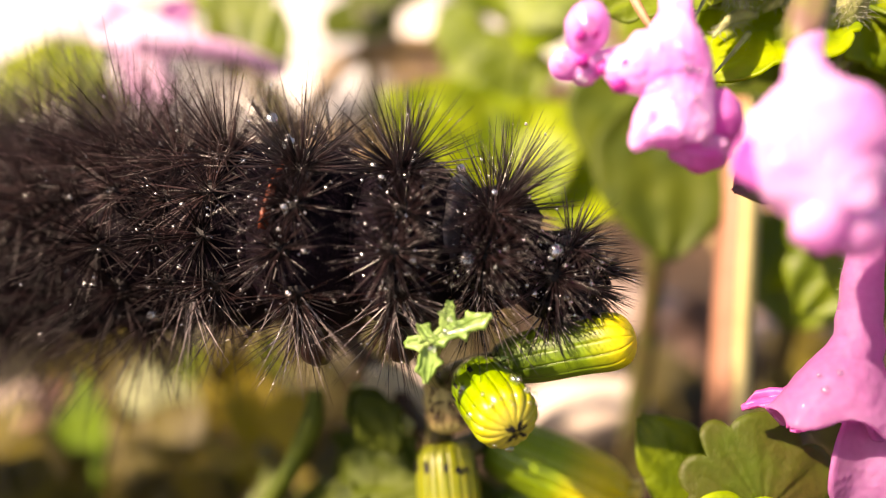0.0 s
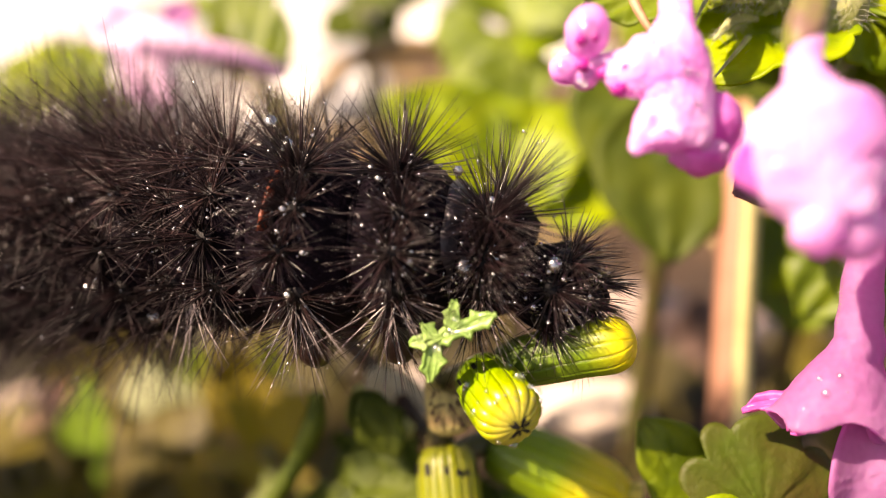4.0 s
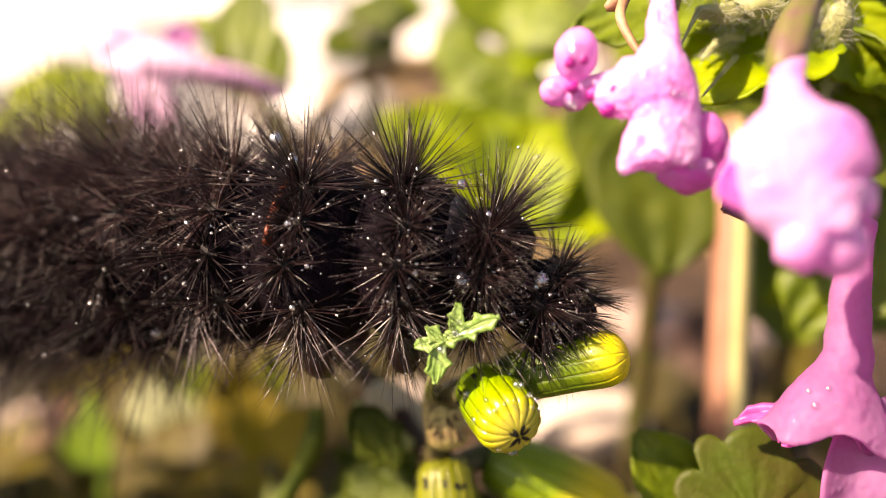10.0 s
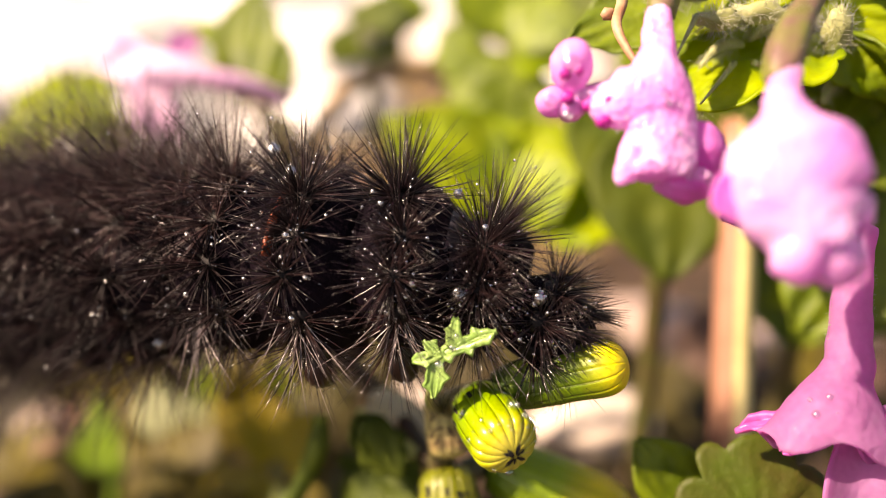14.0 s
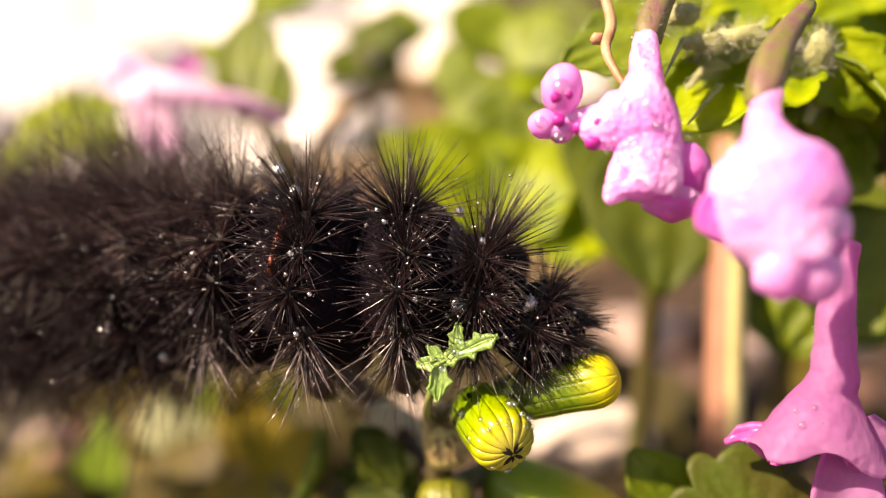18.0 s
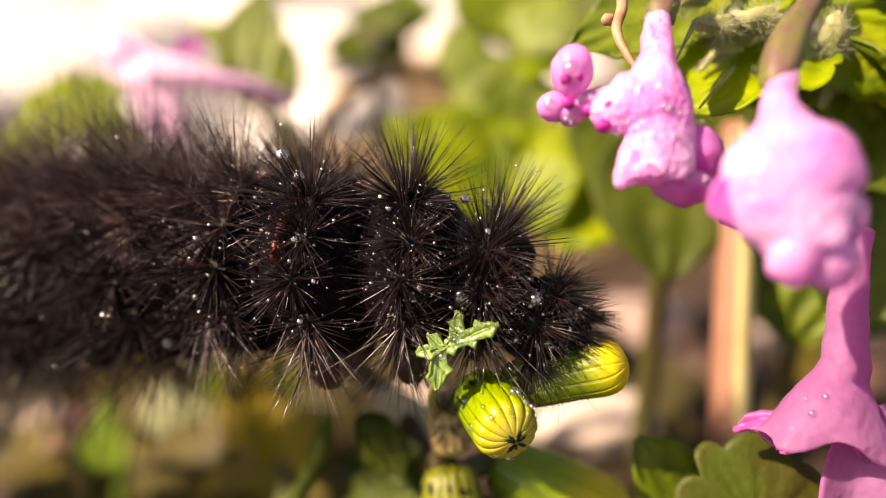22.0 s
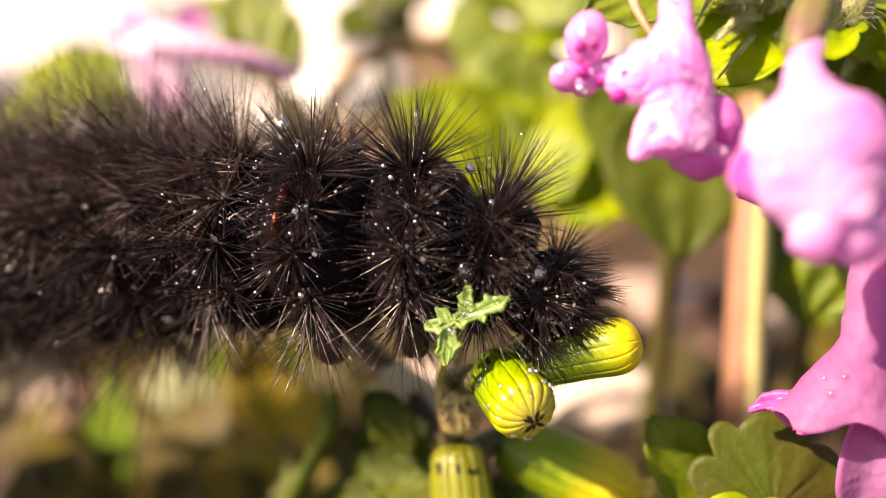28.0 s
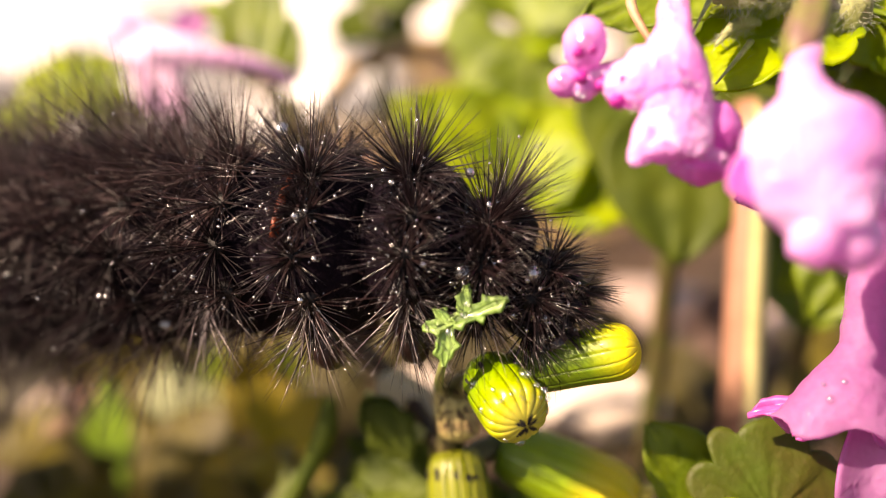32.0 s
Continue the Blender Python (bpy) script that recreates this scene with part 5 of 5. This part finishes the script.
    part("mandible", blob_bm(0.35, 0.3, 0.4, 4, 0.1, 2), M_LEG, head, "", hm @ Matrix.Translation((0.9, 0.3, -0.9)))
    roots, ways, lens = [], [], []
    rng = random.Random(8)
    for _ in range(60):
        d = Vector((rng.uniform(-0.2, 1), rng.uniform(-1, 1), rng.uniform(-0.7, 1))).normalized()
        roots.append(d * 1.3)
        ways.append(d)
        lens.append(rng.uniform(0.8, 2.0))
    me = needles(roots, ways, lens, 0.026, 0.1, 55)
    me.materials.append(M_HAIR_LOW)
    link_part("head_bristles", me, head, hm)
    return larva, made, (head, hm)


# ---- other plants behind and around ----
def build_stalk():
    st = thing("dry_stalk", (*((20.59, 4.72, 4.49))[:2], -2.0), "dry stalk, rust brown one side, straw yellow the other", "stalk")
    a, b, c = Vector((21.83, 21.84, 56.58)), Vector((20.74, 14.84, 42.76)), Vector((20.09, 10.74, 33.95))
    ground = Vector((20.37, 7.24, 14.62))
    up = (a - c).normalized()
    m = frame_at(b, SIDE - up * SIDE.dot(up), up.cross(SIDE) * -1)
    m = Matrix((m.col[0].xyz, up.cross(m.col[0].xyz), up)).transposed().to_4x4()
    m.translation = b
    part("shaft", loft([m.inverted() @ p for p in (ground, c, b, a)], [1.5, 1.46, 1.42, 1.36], sides=20, ribs=7, rib=0.03, depth=Vector((0, 1, 0))), M_STALK, st, "", m)
    part("node", loft([b + (c - b) * 1.3, b + (c - b) * 1.36, b + (c - b) * 1.42], [1.56, 1.7, 1.56], sides=18), M_TWIG, st)


def weed(name, x, y, d, label, leaves, stem_mat=None, spread_label=""):
    """A leafy weed whose crown is at the given place, on a stem down to the soil. leaves: base, tip, facing, width, material."""
    top = spot(x, y, d)
    pl = thing(name, (top.x, top.y + 6, -3.0), label, "weed", "weeds in the background")
    part("stem", loft([(top.x, top.y + 6, -4), (top.x + 1, top.y + 4, top.z * 0.5), tuple(top)], [1.1, 1.0, 0.7], sides=9), stem_mat or M_STEM, pl)
    for i, (b, t, w, mat, kw) in enumerate(leaves):
        leaf(pl, spot(*b), spot(*t), -AWAY + UPWARD * 0.7 + SIDE * 0.3 * math.sin(i * 2.1), w, mat, thick=0.25, seed=int(b[0]) + i, n=26, m=7, **kw)
    return pl


def build_background():
    S = dict(teeth=4, depth=0.2, curl=0.1, ripple=0.03)
    P = dict(teeth=2, depth=0.04, curl=0.1, ripple=0.02)
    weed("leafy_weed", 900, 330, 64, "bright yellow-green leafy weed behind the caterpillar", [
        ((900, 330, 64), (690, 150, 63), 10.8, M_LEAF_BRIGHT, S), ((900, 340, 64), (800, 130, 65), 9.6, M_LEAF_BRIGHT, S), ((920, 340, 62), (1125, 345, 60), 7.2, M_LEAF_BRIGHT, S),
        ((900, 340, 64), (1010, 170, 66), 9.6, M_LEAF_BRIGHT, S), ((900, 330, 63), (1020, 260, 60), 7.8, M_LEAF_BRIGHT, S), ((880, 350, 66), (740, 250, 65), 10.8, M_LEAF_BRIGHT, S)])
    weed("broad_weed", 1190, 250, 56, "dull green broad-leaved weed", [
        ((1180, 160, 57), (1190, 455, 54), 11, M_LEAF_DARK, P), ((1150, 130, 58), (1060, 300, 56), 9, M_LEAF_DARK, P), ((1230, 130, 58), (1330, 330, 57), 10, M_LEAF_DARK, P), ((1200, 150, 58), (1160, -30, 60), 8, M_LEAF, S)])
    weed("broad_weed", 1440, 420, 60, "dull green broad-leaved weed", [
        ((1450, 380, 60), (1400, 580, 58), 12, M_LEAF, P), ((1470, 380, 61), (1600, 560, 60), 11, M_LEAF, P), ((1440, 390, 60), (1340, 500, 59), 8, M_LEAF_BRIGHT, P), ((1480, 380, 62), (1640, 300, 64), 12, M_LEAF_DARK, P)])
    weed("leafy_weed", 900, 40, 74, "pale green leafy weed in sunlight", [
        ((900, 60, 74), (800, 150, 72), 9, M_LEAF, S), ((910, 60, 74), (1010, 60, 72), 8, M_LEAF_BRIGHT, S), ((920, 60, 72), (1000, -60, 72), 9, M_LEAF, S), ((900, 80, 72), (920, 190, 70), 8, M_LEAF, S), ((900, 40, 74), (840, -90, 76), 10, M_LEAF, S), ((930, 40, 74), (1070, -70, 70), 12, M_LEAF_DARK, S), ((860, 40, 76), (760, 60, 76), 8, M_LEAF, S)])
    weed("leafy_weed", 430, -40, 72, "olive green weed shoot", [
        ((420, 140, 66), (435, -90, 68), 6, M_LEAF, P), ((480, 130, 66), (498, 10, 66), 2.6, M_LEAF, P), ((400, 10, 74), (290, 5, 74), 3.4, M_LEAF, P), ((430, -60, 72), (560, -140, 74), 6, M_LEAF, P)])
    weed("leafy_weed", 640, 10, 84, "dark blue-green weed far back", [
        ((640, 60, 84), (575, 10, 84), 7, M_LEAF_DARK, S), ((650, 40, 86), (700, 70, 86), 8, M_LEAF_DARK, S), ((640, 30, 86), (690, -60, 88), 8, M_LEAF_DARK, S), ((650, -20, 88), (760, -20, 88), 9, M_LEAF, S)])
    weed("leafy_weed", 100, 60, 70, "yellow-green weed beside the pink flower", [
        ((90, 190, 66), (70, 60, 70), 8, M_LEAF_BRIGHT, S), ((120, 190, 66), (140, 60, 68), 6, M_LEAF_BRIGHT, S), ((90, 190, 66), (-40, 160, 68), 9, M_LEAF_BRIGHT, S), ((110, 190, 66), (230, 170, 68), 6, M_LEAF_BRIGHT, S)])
    # weeds low on the soil
    rng = random.Random(21)
    low = [(60, 650, 105, M_BROWNLEAF, 8), (200, 630, 112, M_OLIVE, 9), (330, 640, 105, M_BROWNLEAF, 9), (470, 640, 100, M_OLIVE, 8), (560, 690, 88, M_BROWNLEAF, 7), (-40, 700, 95, M_BROWNLEAF, 8), (110, 700, 100, M_OLIVE, 8), (640, 600, 110, M_BROWNLEAF, 9), (780, 620, 110, M_BROWNLEAF, 9), (60, 860, 70, M_OLIVE, 9), (300, 800, 76, M_OLIVE, 9), (380, 690, 95, M_OLIVE, 8), (30, 900, 60, M_OLIVE, 8), (350, 900, 70, M_OLIVE, 7), (1230, 600, 100, M_LITTER, 8), (250, 700, 92, M_OLIVE, 6), (420, 690, 84, M_OLIVE, 7), (480, 760, 92, M_OLIVE, 6), (20, 800, 82, M_OLIVE, 6), (430, 840, 96, M_OLIVE, 6), (330, 740, 98, M_OLIVE, 5),
           (440, 790, 94, M_OLIVE, 8), (560, 760, 94, M_OLIVE, 6), (255, 840, 92, M_OLIVE, 8), (360, 860, 90, M_OLIVE, 7), (500, 850, 90, M_LEAF, 6), (590, 830, 90, M_OLIVE, 7), (180, 700, 96, M_OLIVE, 7), (330, 700, 88, M_LEAF, 4), (480, 720, 90, M_LEAF, 5),
           (1180, 690, 90, M_BROWNLEAF, 7), (1420, 640, 88, M_OLIVE, 8), (1340, 800, 80, M_BROWNLEAF, 7), (1050, 640, 96, M_BROWNLEAF, 7), (1540, 760, 76, M_OLIVE, 8), (620, 840, 70, M_BROWNLEAF, 7), (1000, 560, 100, M_BROWNLEAF, 6)]
    for x, y, d, mat, w in low:
        weed("seedling", x, y, d, "small green seedling rooted in the soil", [
            ((x, y, d), (x + rng.uniform(-25, 25), y - rng.uniform(70, 110), d + rng.uniform(-3, 3)), w * 0.8, mat, P), ((x, y, d), (x - rng.uniform(50, 90), y + rng.uniform(-40, 40), d), w, mat, S), ((x, y, d), (x + rng.uniform(50, 90), y + rng.uniform(-40, 50), d), w, mat, S), ((x, y, d), (x + rng.uniform(-30, 30), y + rng.uniform(50, 90), d), w, mat, S)])
    weed("grass_tuft", 146, 900, 80, "bright green blade among brown stems", [
        ((150, 900, 80), (142, 662, 80), 5.4, M_BLADE, P), ((70, 900, 86), (66, 690, 86), 5.0, M_LITTER, P), ((30, 905, 84), (22, 700, 88), 5.0, M_OLIVE, P), ((200, 900, 84), (190, 720, 86), 5.0, M_OLIVE, P)])
    weed("leafy_weed", 500, 800, 90, "yellow-olive weed under the branch", [
        ((500, 830, 90), (470, 690, 92), 8, M_OLIVE, S), ((510, 830, 90), (560, 720, 90), 6, M_OLIVE, S), ((500, 820, 92), (380, 800, 94), 7, M_LITTER, S), ((420, 700, 88), (240, 690, 90), 6, M_OLIVE, S), ((440, 760, 88), (290, 770, 92), 5, M_LITTER, S)])
    weed("sage_weed", 290, 760, 86, "pale sage-green weed among the litter", [
        ((262, 740, 86), (245, 640, 88), 5, M_SAGE, P), ((330, 745, 86), (328, 640, 88), 6, M_SAGE, P), ((300, 750, 86), (400, 660, 88), 4, M_GOLD, P)])
    weed("leafy_weed", 470, 790, 70, "yellow-olive leafy weed below the caterpillar", [
        ((500, 800, 70), (520, 690, 70), 5, M_GOLD, P), ((480, 800, 72), (430, 660, 74), 6, M_GOLD, P), ((470, 640, 60), (485, 600, 58), 2.4, M_LEAF_BRIGHT, P), ((470, 800, 72), (400, 850, 72), 6, M_GOLD, S), ((450, 810, 72), (310, 860, 74), 6, M_GOLD, S)])
    weed("brown_weed", 45, 880, 80, "mauve-brown withered stems in the litter", [
        ((60, 900, 80), (48, 740, 82), 4.2, M_MAUVESTEM, P), ((90, 905, 84), (105, 660, 88), 3.2, M_MAUVESTEM, P), ((430, 900, 80), (420, 790, 82), 4.0, M_MAUVESTEM, P)])
    # fallen pale petals and chips seen between the buds
    for x, y, d, a, b in ((1040, 725, 84, 7.0, 4.0), (712, 702, 80, 3.6, 3.6), (50, 712, 92, 3.4, 2.4), (365, 808, 92, 7, 4), (90, 800, 98, 4, 9), (620, 860, 84, 4, 2.6), (1140, 590, 125, 17, 9), (1365, 590, 110, 5, 3.5), (1450, 570, 110, 7, 4)):
        p = spot(x, y, d)
        pebble = thing("pale_chip", tuple(p - UPWARD * b), "pale cream dry husk caught among the weeds", "husk", "pale husks among the weeds")
        part("shell", blob_bm(a, b, b * 0.8, int(x), 0.15, 3), M_HUSK if x < 400 or d > 100 else M_CREAM, pebble, "", Matrix.Translation(p))
        part("straw", loft([p, Vector((p.x + 2, p.y + 1, p.z * 0.5)), Vector((p.x + 3, p.y + 2, -3))], [0.6, 0.7, 0.8], sides=8), M_STRAW, pebble)


def build_far_henbit():
    top = spot(480, 150, 68)
    pl = thing("henbit_plant", (top.x + 2, top.y + 8, -3.0), "henbit weed with one out-of-focus pink flower", "plant")
    part("main_stem", loft([(top.x + 2, top.y + 8, -4), (top.x + 2, top.y + 6, top.z * 0.5), tuple(top + AWAY * 3)], [1.2, 1.1, 0.9], sides=10), M_STEM, pl)
    # the glare of the sun on these petals is put into their pale colour
    f = part("flower", loft([(-13.80, 33.24, 56.18), (-16.68, 31.87, 57.98), (-19.67, 31.17, 58.84), (-22.45, 31.41, 59.35), (-25.24, 31.56, 59.68)], [(0.7, 0.7), (0.8, 0.8), (0.9, 0.9), (1.5, 1.3), (1.7, 1.4)], sides=22, hollow=0.15, frill=0.3, seed=3), M_PETAL_PALE, pl, "mauve-pink tubular corolla")
    petal(f, (-24.77, 31.60, 59.77), (-29.41, 32.39, 61.45), -AWAY, 4.0, M_PETAL_PALE, "lip", seed=1)
    petal(f, (-27.56, 31.99, 60.61), (-30.34, 33.37, 63.55), -AWAY, 3.0, M_PETAL_PALE, "lip", seed=2)
    petal(f, spot(235, 70, 68), spot(285, 205, 67), -AWAY + UPWARD * 0.5, 4.2, M_PETAL_PALE, "lip", "lip lobe coloured pale for sunlight", seed=3)
    petal(f, (-22.45, 31.80, 60.19), (-21.40, 34.02, 62.59), -AWAY, 2.4, M_PETAL_SHADED, "hood", seed=4)
    leaf(pl, (-14.22, 35.03, 55.29), (-16.19, 39.65, 60.46), -AWAY, 3.0, M_LEAF, teeth=3)
    tw = thing("arched_straw", tuple(spot(620, 140, 80) - UPWARD * 60), "arched tan dry grass stem", "straw")
    part("blade", loft([spot(520, 230, 82), spot(600, 120, 80), spot(690, 80, 80), spot(790, 90, 82), spot(840, 130, 84), spot(860, 400, 90), Vector((spot(860, 400, 90).x, spot(860, 400, 90).y + 10, -3))], [0.8, 1.0, 1.1, 1.0, 0.9, 0.9, 0.9], sides=10), M_TAN, tw)
    part("node", loft([spot(688, 80, 80), spot(696, 80, 80), spot(704, 80.5, 80)], [1.1, 1.35, 1.1], sides=10), M_TAN, tw)


build_ground()
build_litter()
build_stones()
build_henbit()
build_low_leaf()
BUD, SHOOT = build_groundsel()
LARVA, SEGS, HEAD = build_caterpillar()
build_stalk()
build_background()
build_far_henbit()


def motions():
    """The larva creeps and breathes, its head chews, and the bud and the young leaf tremble under it."""
    rear = [(0, 0.00, 0.00), (1, -0.01, -0.00), (2, -0.01, -0.03), (3, 0.00, -0.02), (3.5, -0.03, -0.01), (5.5, -0.10, -0.02), (6, -0.12, -0.01), (7, -0.16, 0.00), (8, -0.21, -0.02), (9, -0.21, -0.03), (10, -0.25, -0.02), (11, -0.36, -0.03), (12, -0.44, -0.04), (13, -0.47, -0.03), (14, -0.43, -0.04), (14.5, -0.42, -0.05), (16.5, -0.42, -0.04), (17, -0.41, -0.03), (18, -0.46, -0.03), (19, -0.46, -0.04), (20, -0.42, -0.05), (21, -0.45, -0.05), (22, -0.50, -0.05), (23, -0.49, -0.06), (24, -0.45, -0.09), (25, -0.46, -0.10), (25.5, -0.48, -0.08), (27.5, -0.50, -0.04), (28, -0.52, -0.03), (29, -0.51, -0.03), (30, -0.47, -0.03), (31, -0.49, -0.05), (32, -0.52, -0.05)]
    waist = [(0, 0.00, 0.00), (1, 0.00, 0.02), (2, -0.03, 0.01), (3, -0.03, 0.00), (3.5, -0.03, 0.01), (5.5, -0.04, 0.03), (6, -0.02, 0.04), (7, -0.01, 0.05), (8, -0.03, 0.06), (9, -0.04, 0.08), (10, -0.06, 0.12), (11, -0.11, 0.14), (12, -0.14, 0.16), (13, -0.16, 0.19), (14, -0.14, 0.18), (14.5, -0.10, 0.19), (16.5, -0.07, 0.22), (17, -0.08, 0.24), (18, -0.09, 0.24), (19, -0.06, 0.23), (20, -0.04, 0.22), (21, -0.06, 0.21), (22, -0.07, 0.19), (23, -0.06, 0.14), (24, -0.05, 0.12), (25, -0.07, 0.10), (25.5, -0.10, 0.12), (27.5, -0.15, 0.18), (28, -0.21, 0.20), (29, -0.23, 0.20), (30, -0.19, 0.22), (31, -0.17, 0.22), (32, -0.18, 0.20)]
    back = [(0, 0.00, 0.00), (1, -0.01, -0.00), (2, -0.04, 0.02), (3, -0.03, 0.05), (3.5, -0.05, 0.06), (5.5, -0.16, 0.08), (6, -0.24, 0.11), (7, -0.22, 0.12), (8, -0.10, 0.17), (9, 0.04, 0.24), (10, 0.10, 0.27), (11, 0.08, 0.28), (12, 0.05, 0.31), (13, 0.08, 0.35), (14, 0.13, 0.36), (14.5, 0.14, 0.33), (16.5, 0.16, 0.31), (17, 0.18, 0.31), (18, 0.19, 0.32), (19, 0.21, 0.33), (20, 0.22, 0.33), (21, 0.21, 0.31), (22, 0.22, 0.25), (23, 0.23, 0.16), (24, 0.23, 0.11), (25, 0.22, 0.09), (25.5, 0.19, 0.13), (27.5, 0.13, 0.21), (28, 0.05, 0.28), (29, 0.04, 0.32), (30, 0.09, 0.36), (31, 0.09, 0.37), (32, 0.08, 0.33)]
    front = [(0, 0.00, 0.00), (1, -0.02, -0.01), (2, -0.05, -0.02), (3, -0.06, 0.01), (3.5, -0.12, 0.07), (5.5, -0.24, 0.14), (6, -0.28, 0.19), (7, -0.19, 0.21), (8, 0.01, 0.27), (9, 0.23, 0.35), (10, 0.28, 0.36), (11, 0.22, 0.35), (12, 0.17, 0.39), (13, 0.17, 0.46), (14, 0.22, 0.44), (14.5, 0.30, 0.40), (16.5, 0.42, 0.41), (17, 0.51, 0.44), (18, 0.51, 0.45), (19, 0.51, 0.44), (20, 0.50, 0.42), (21, 0.47, 0.38), (22, 0.42, 0.29), (23, 0.38, 0.18), (24, 0.35, 0.11), (25, 0.34, 0.10), (25.5, 0.32, 0.19), (27.5, 0.26, 0.36), (28, 0.21, 0.51), (29, 0.23, 0.58), (30, 0.31, 0.60), (31, 0.32, 0.59), (32, 0.30, 0.54)]
    mouth = [(0, 0.00, 0.00), (1, 0.13, -0.53), (2, 0.18, -0.48), (3, 0.21, -1.10), (3.5, 0.11, -0.57), (5.5, -0.51, -0.84), (6, -0.54, -0.73), (7, -0.59, -0.96), (8, -0.87, -0.72), (9, -1.02, -0.87), (10, -0.54, -0.64), (11, -0.77, -0.86), (12, -0.63, -1.45), (13, -0.80, -1.32), (14, -0.56, -1.09), (14.5, -0.53, -1.00), (16.5, -0.65, -0.91), (17, -0.88, -0.79), (18, -0.80, -0.52), (19, -0.90, -0.43), (20, -0.81, -0.88), (21, -0.83, -0.52), (22, -0.92, -1.09), (23, -0.88, -0.98), (24, -0.66, -1.02), (25, -0.49, -1.24), (25.5, -0.48, -1.28), (27.5, -1.17, -1.14), (28, -1.38, -0.99), (29, -1.72, -0.80), (30, -1.72, -0.96), (31, -1.65, -1.04), (32, -1.63, -0.67)]
    buds = [(0, 0.00, 0.00), (1, 0.11, 0.14), (2, 0.13, 0.16), (3, 0.20, 0.53), (3.5, 0.12, 0.31), (5.5, 0.40, 0.42), (6, 0.43, 0.52), (7, 0.32, 0.42), (8, 0.56, 0.78), (9, 0.28, 0.39), (10, 0.36, 0.58), (11, 0.30, 0.38), (12, -0.55, -0.45), (13, 0.04, 0.21), (14, 0.16, 0.14), (14.5, 0.29, 0.48), (16.5, 0.35, 0.77), (17, 0.35, 0.78), (18, 0.33, 0.74), (19, 0.23, 0.75), (20, 0.19, 0.64), (21, 0.27, 0.72), (22, 0.17, 0.71), (23, -0.16, 0.31), (24, 0.12, 0.56), (25, 0.24, 0.79), (25.5, 0.28, 0.84), (27.5, 0.25, 0.60), (28, 0.52, 0.69), (29, 0.54, 0.99), (30, 0.25, 0.68), (31, 0.26, 0.64), (32, 0.25, 0.79)]
    leaflet = [(0, 0.00, 0.00), (1, 0.01, 0.08), (2, 0.08, 0.08), (3, -0.00, 0.10), (3.5, 0.06, 0.22), (5.5, 0.46, 0.07), (6, 0.46, 0.21), (7, 0.58, 0.32), (8, 0.75, 0.63), (9, 0.76, 0.93), (10, 0.60, 0.83), (11, 0.37, 0.75), (12, 0.30, 0.46), (13, 0.51, 0.55), (14, 0.54, 0.68), (14.5, 0.64, 0.71), (16.5, 0.93, 1.08), (17, 0.99, 1.14), (18, 0.87, 1.12), (19, 0.91, 1.15), (20, 0.92, 1.19), (21, 0.84, 1.10), (22, 0.58, 1.03), (23, 0.48, 0.83), (24, 0.46, 0.73), (25, 0.48, 0.73), (25.5, 0.50, 0.77), (27.5, 0.35, 1.06), (28, 0.59, 1.17), (29, 0.67, 1.39), (30, 0.67, 1.49), (31, 0.58, 1.49), (32, 0.59, 1.40)]
    def shift(rows, across=1.0):
        return [(t, SIDE * (u * across) + UPWARD * v) for t, u, v in rows]

    def blend(a, b, w):
        return [(t, p * (1 - w) + q * w) for (t, p), (_, q) in zip(shift(a), shift(b))]

    def carry(ob, place, rows, turn=None):
        away = PLACES[ob.parent].inverted()
        walk(ob, [(t, metres(away @ Matrix.Translation(p) @ place @ (turn(p) if turn else Matrix.Identity(4)))) for t, p in rows])

    lead = blend(front, mouth, 0.35)
    ways = [blend(front, mouth, 0.8), lead, shift(front), blend(back, front, 0.5), shift(back), blend(back, waist, 0.8), blend(waist, rear, 0.7), shift(rear), shift(rear), shift(rear), shift(rear)]
    for (ob, place), rows in zip(SEGS, ways):
        carry(ob, place, rows)
    carry(HEAD[0], HEAD[1], shift(mouth), lambda p: Matrix.Rotation(-0.12 * p.z, 4, "Y"))
    carry(BUD, PLACES[BUD], shift(buds))
    carry(SHOOT, PLACES[SHOOT], shift(leaflet))

motions()
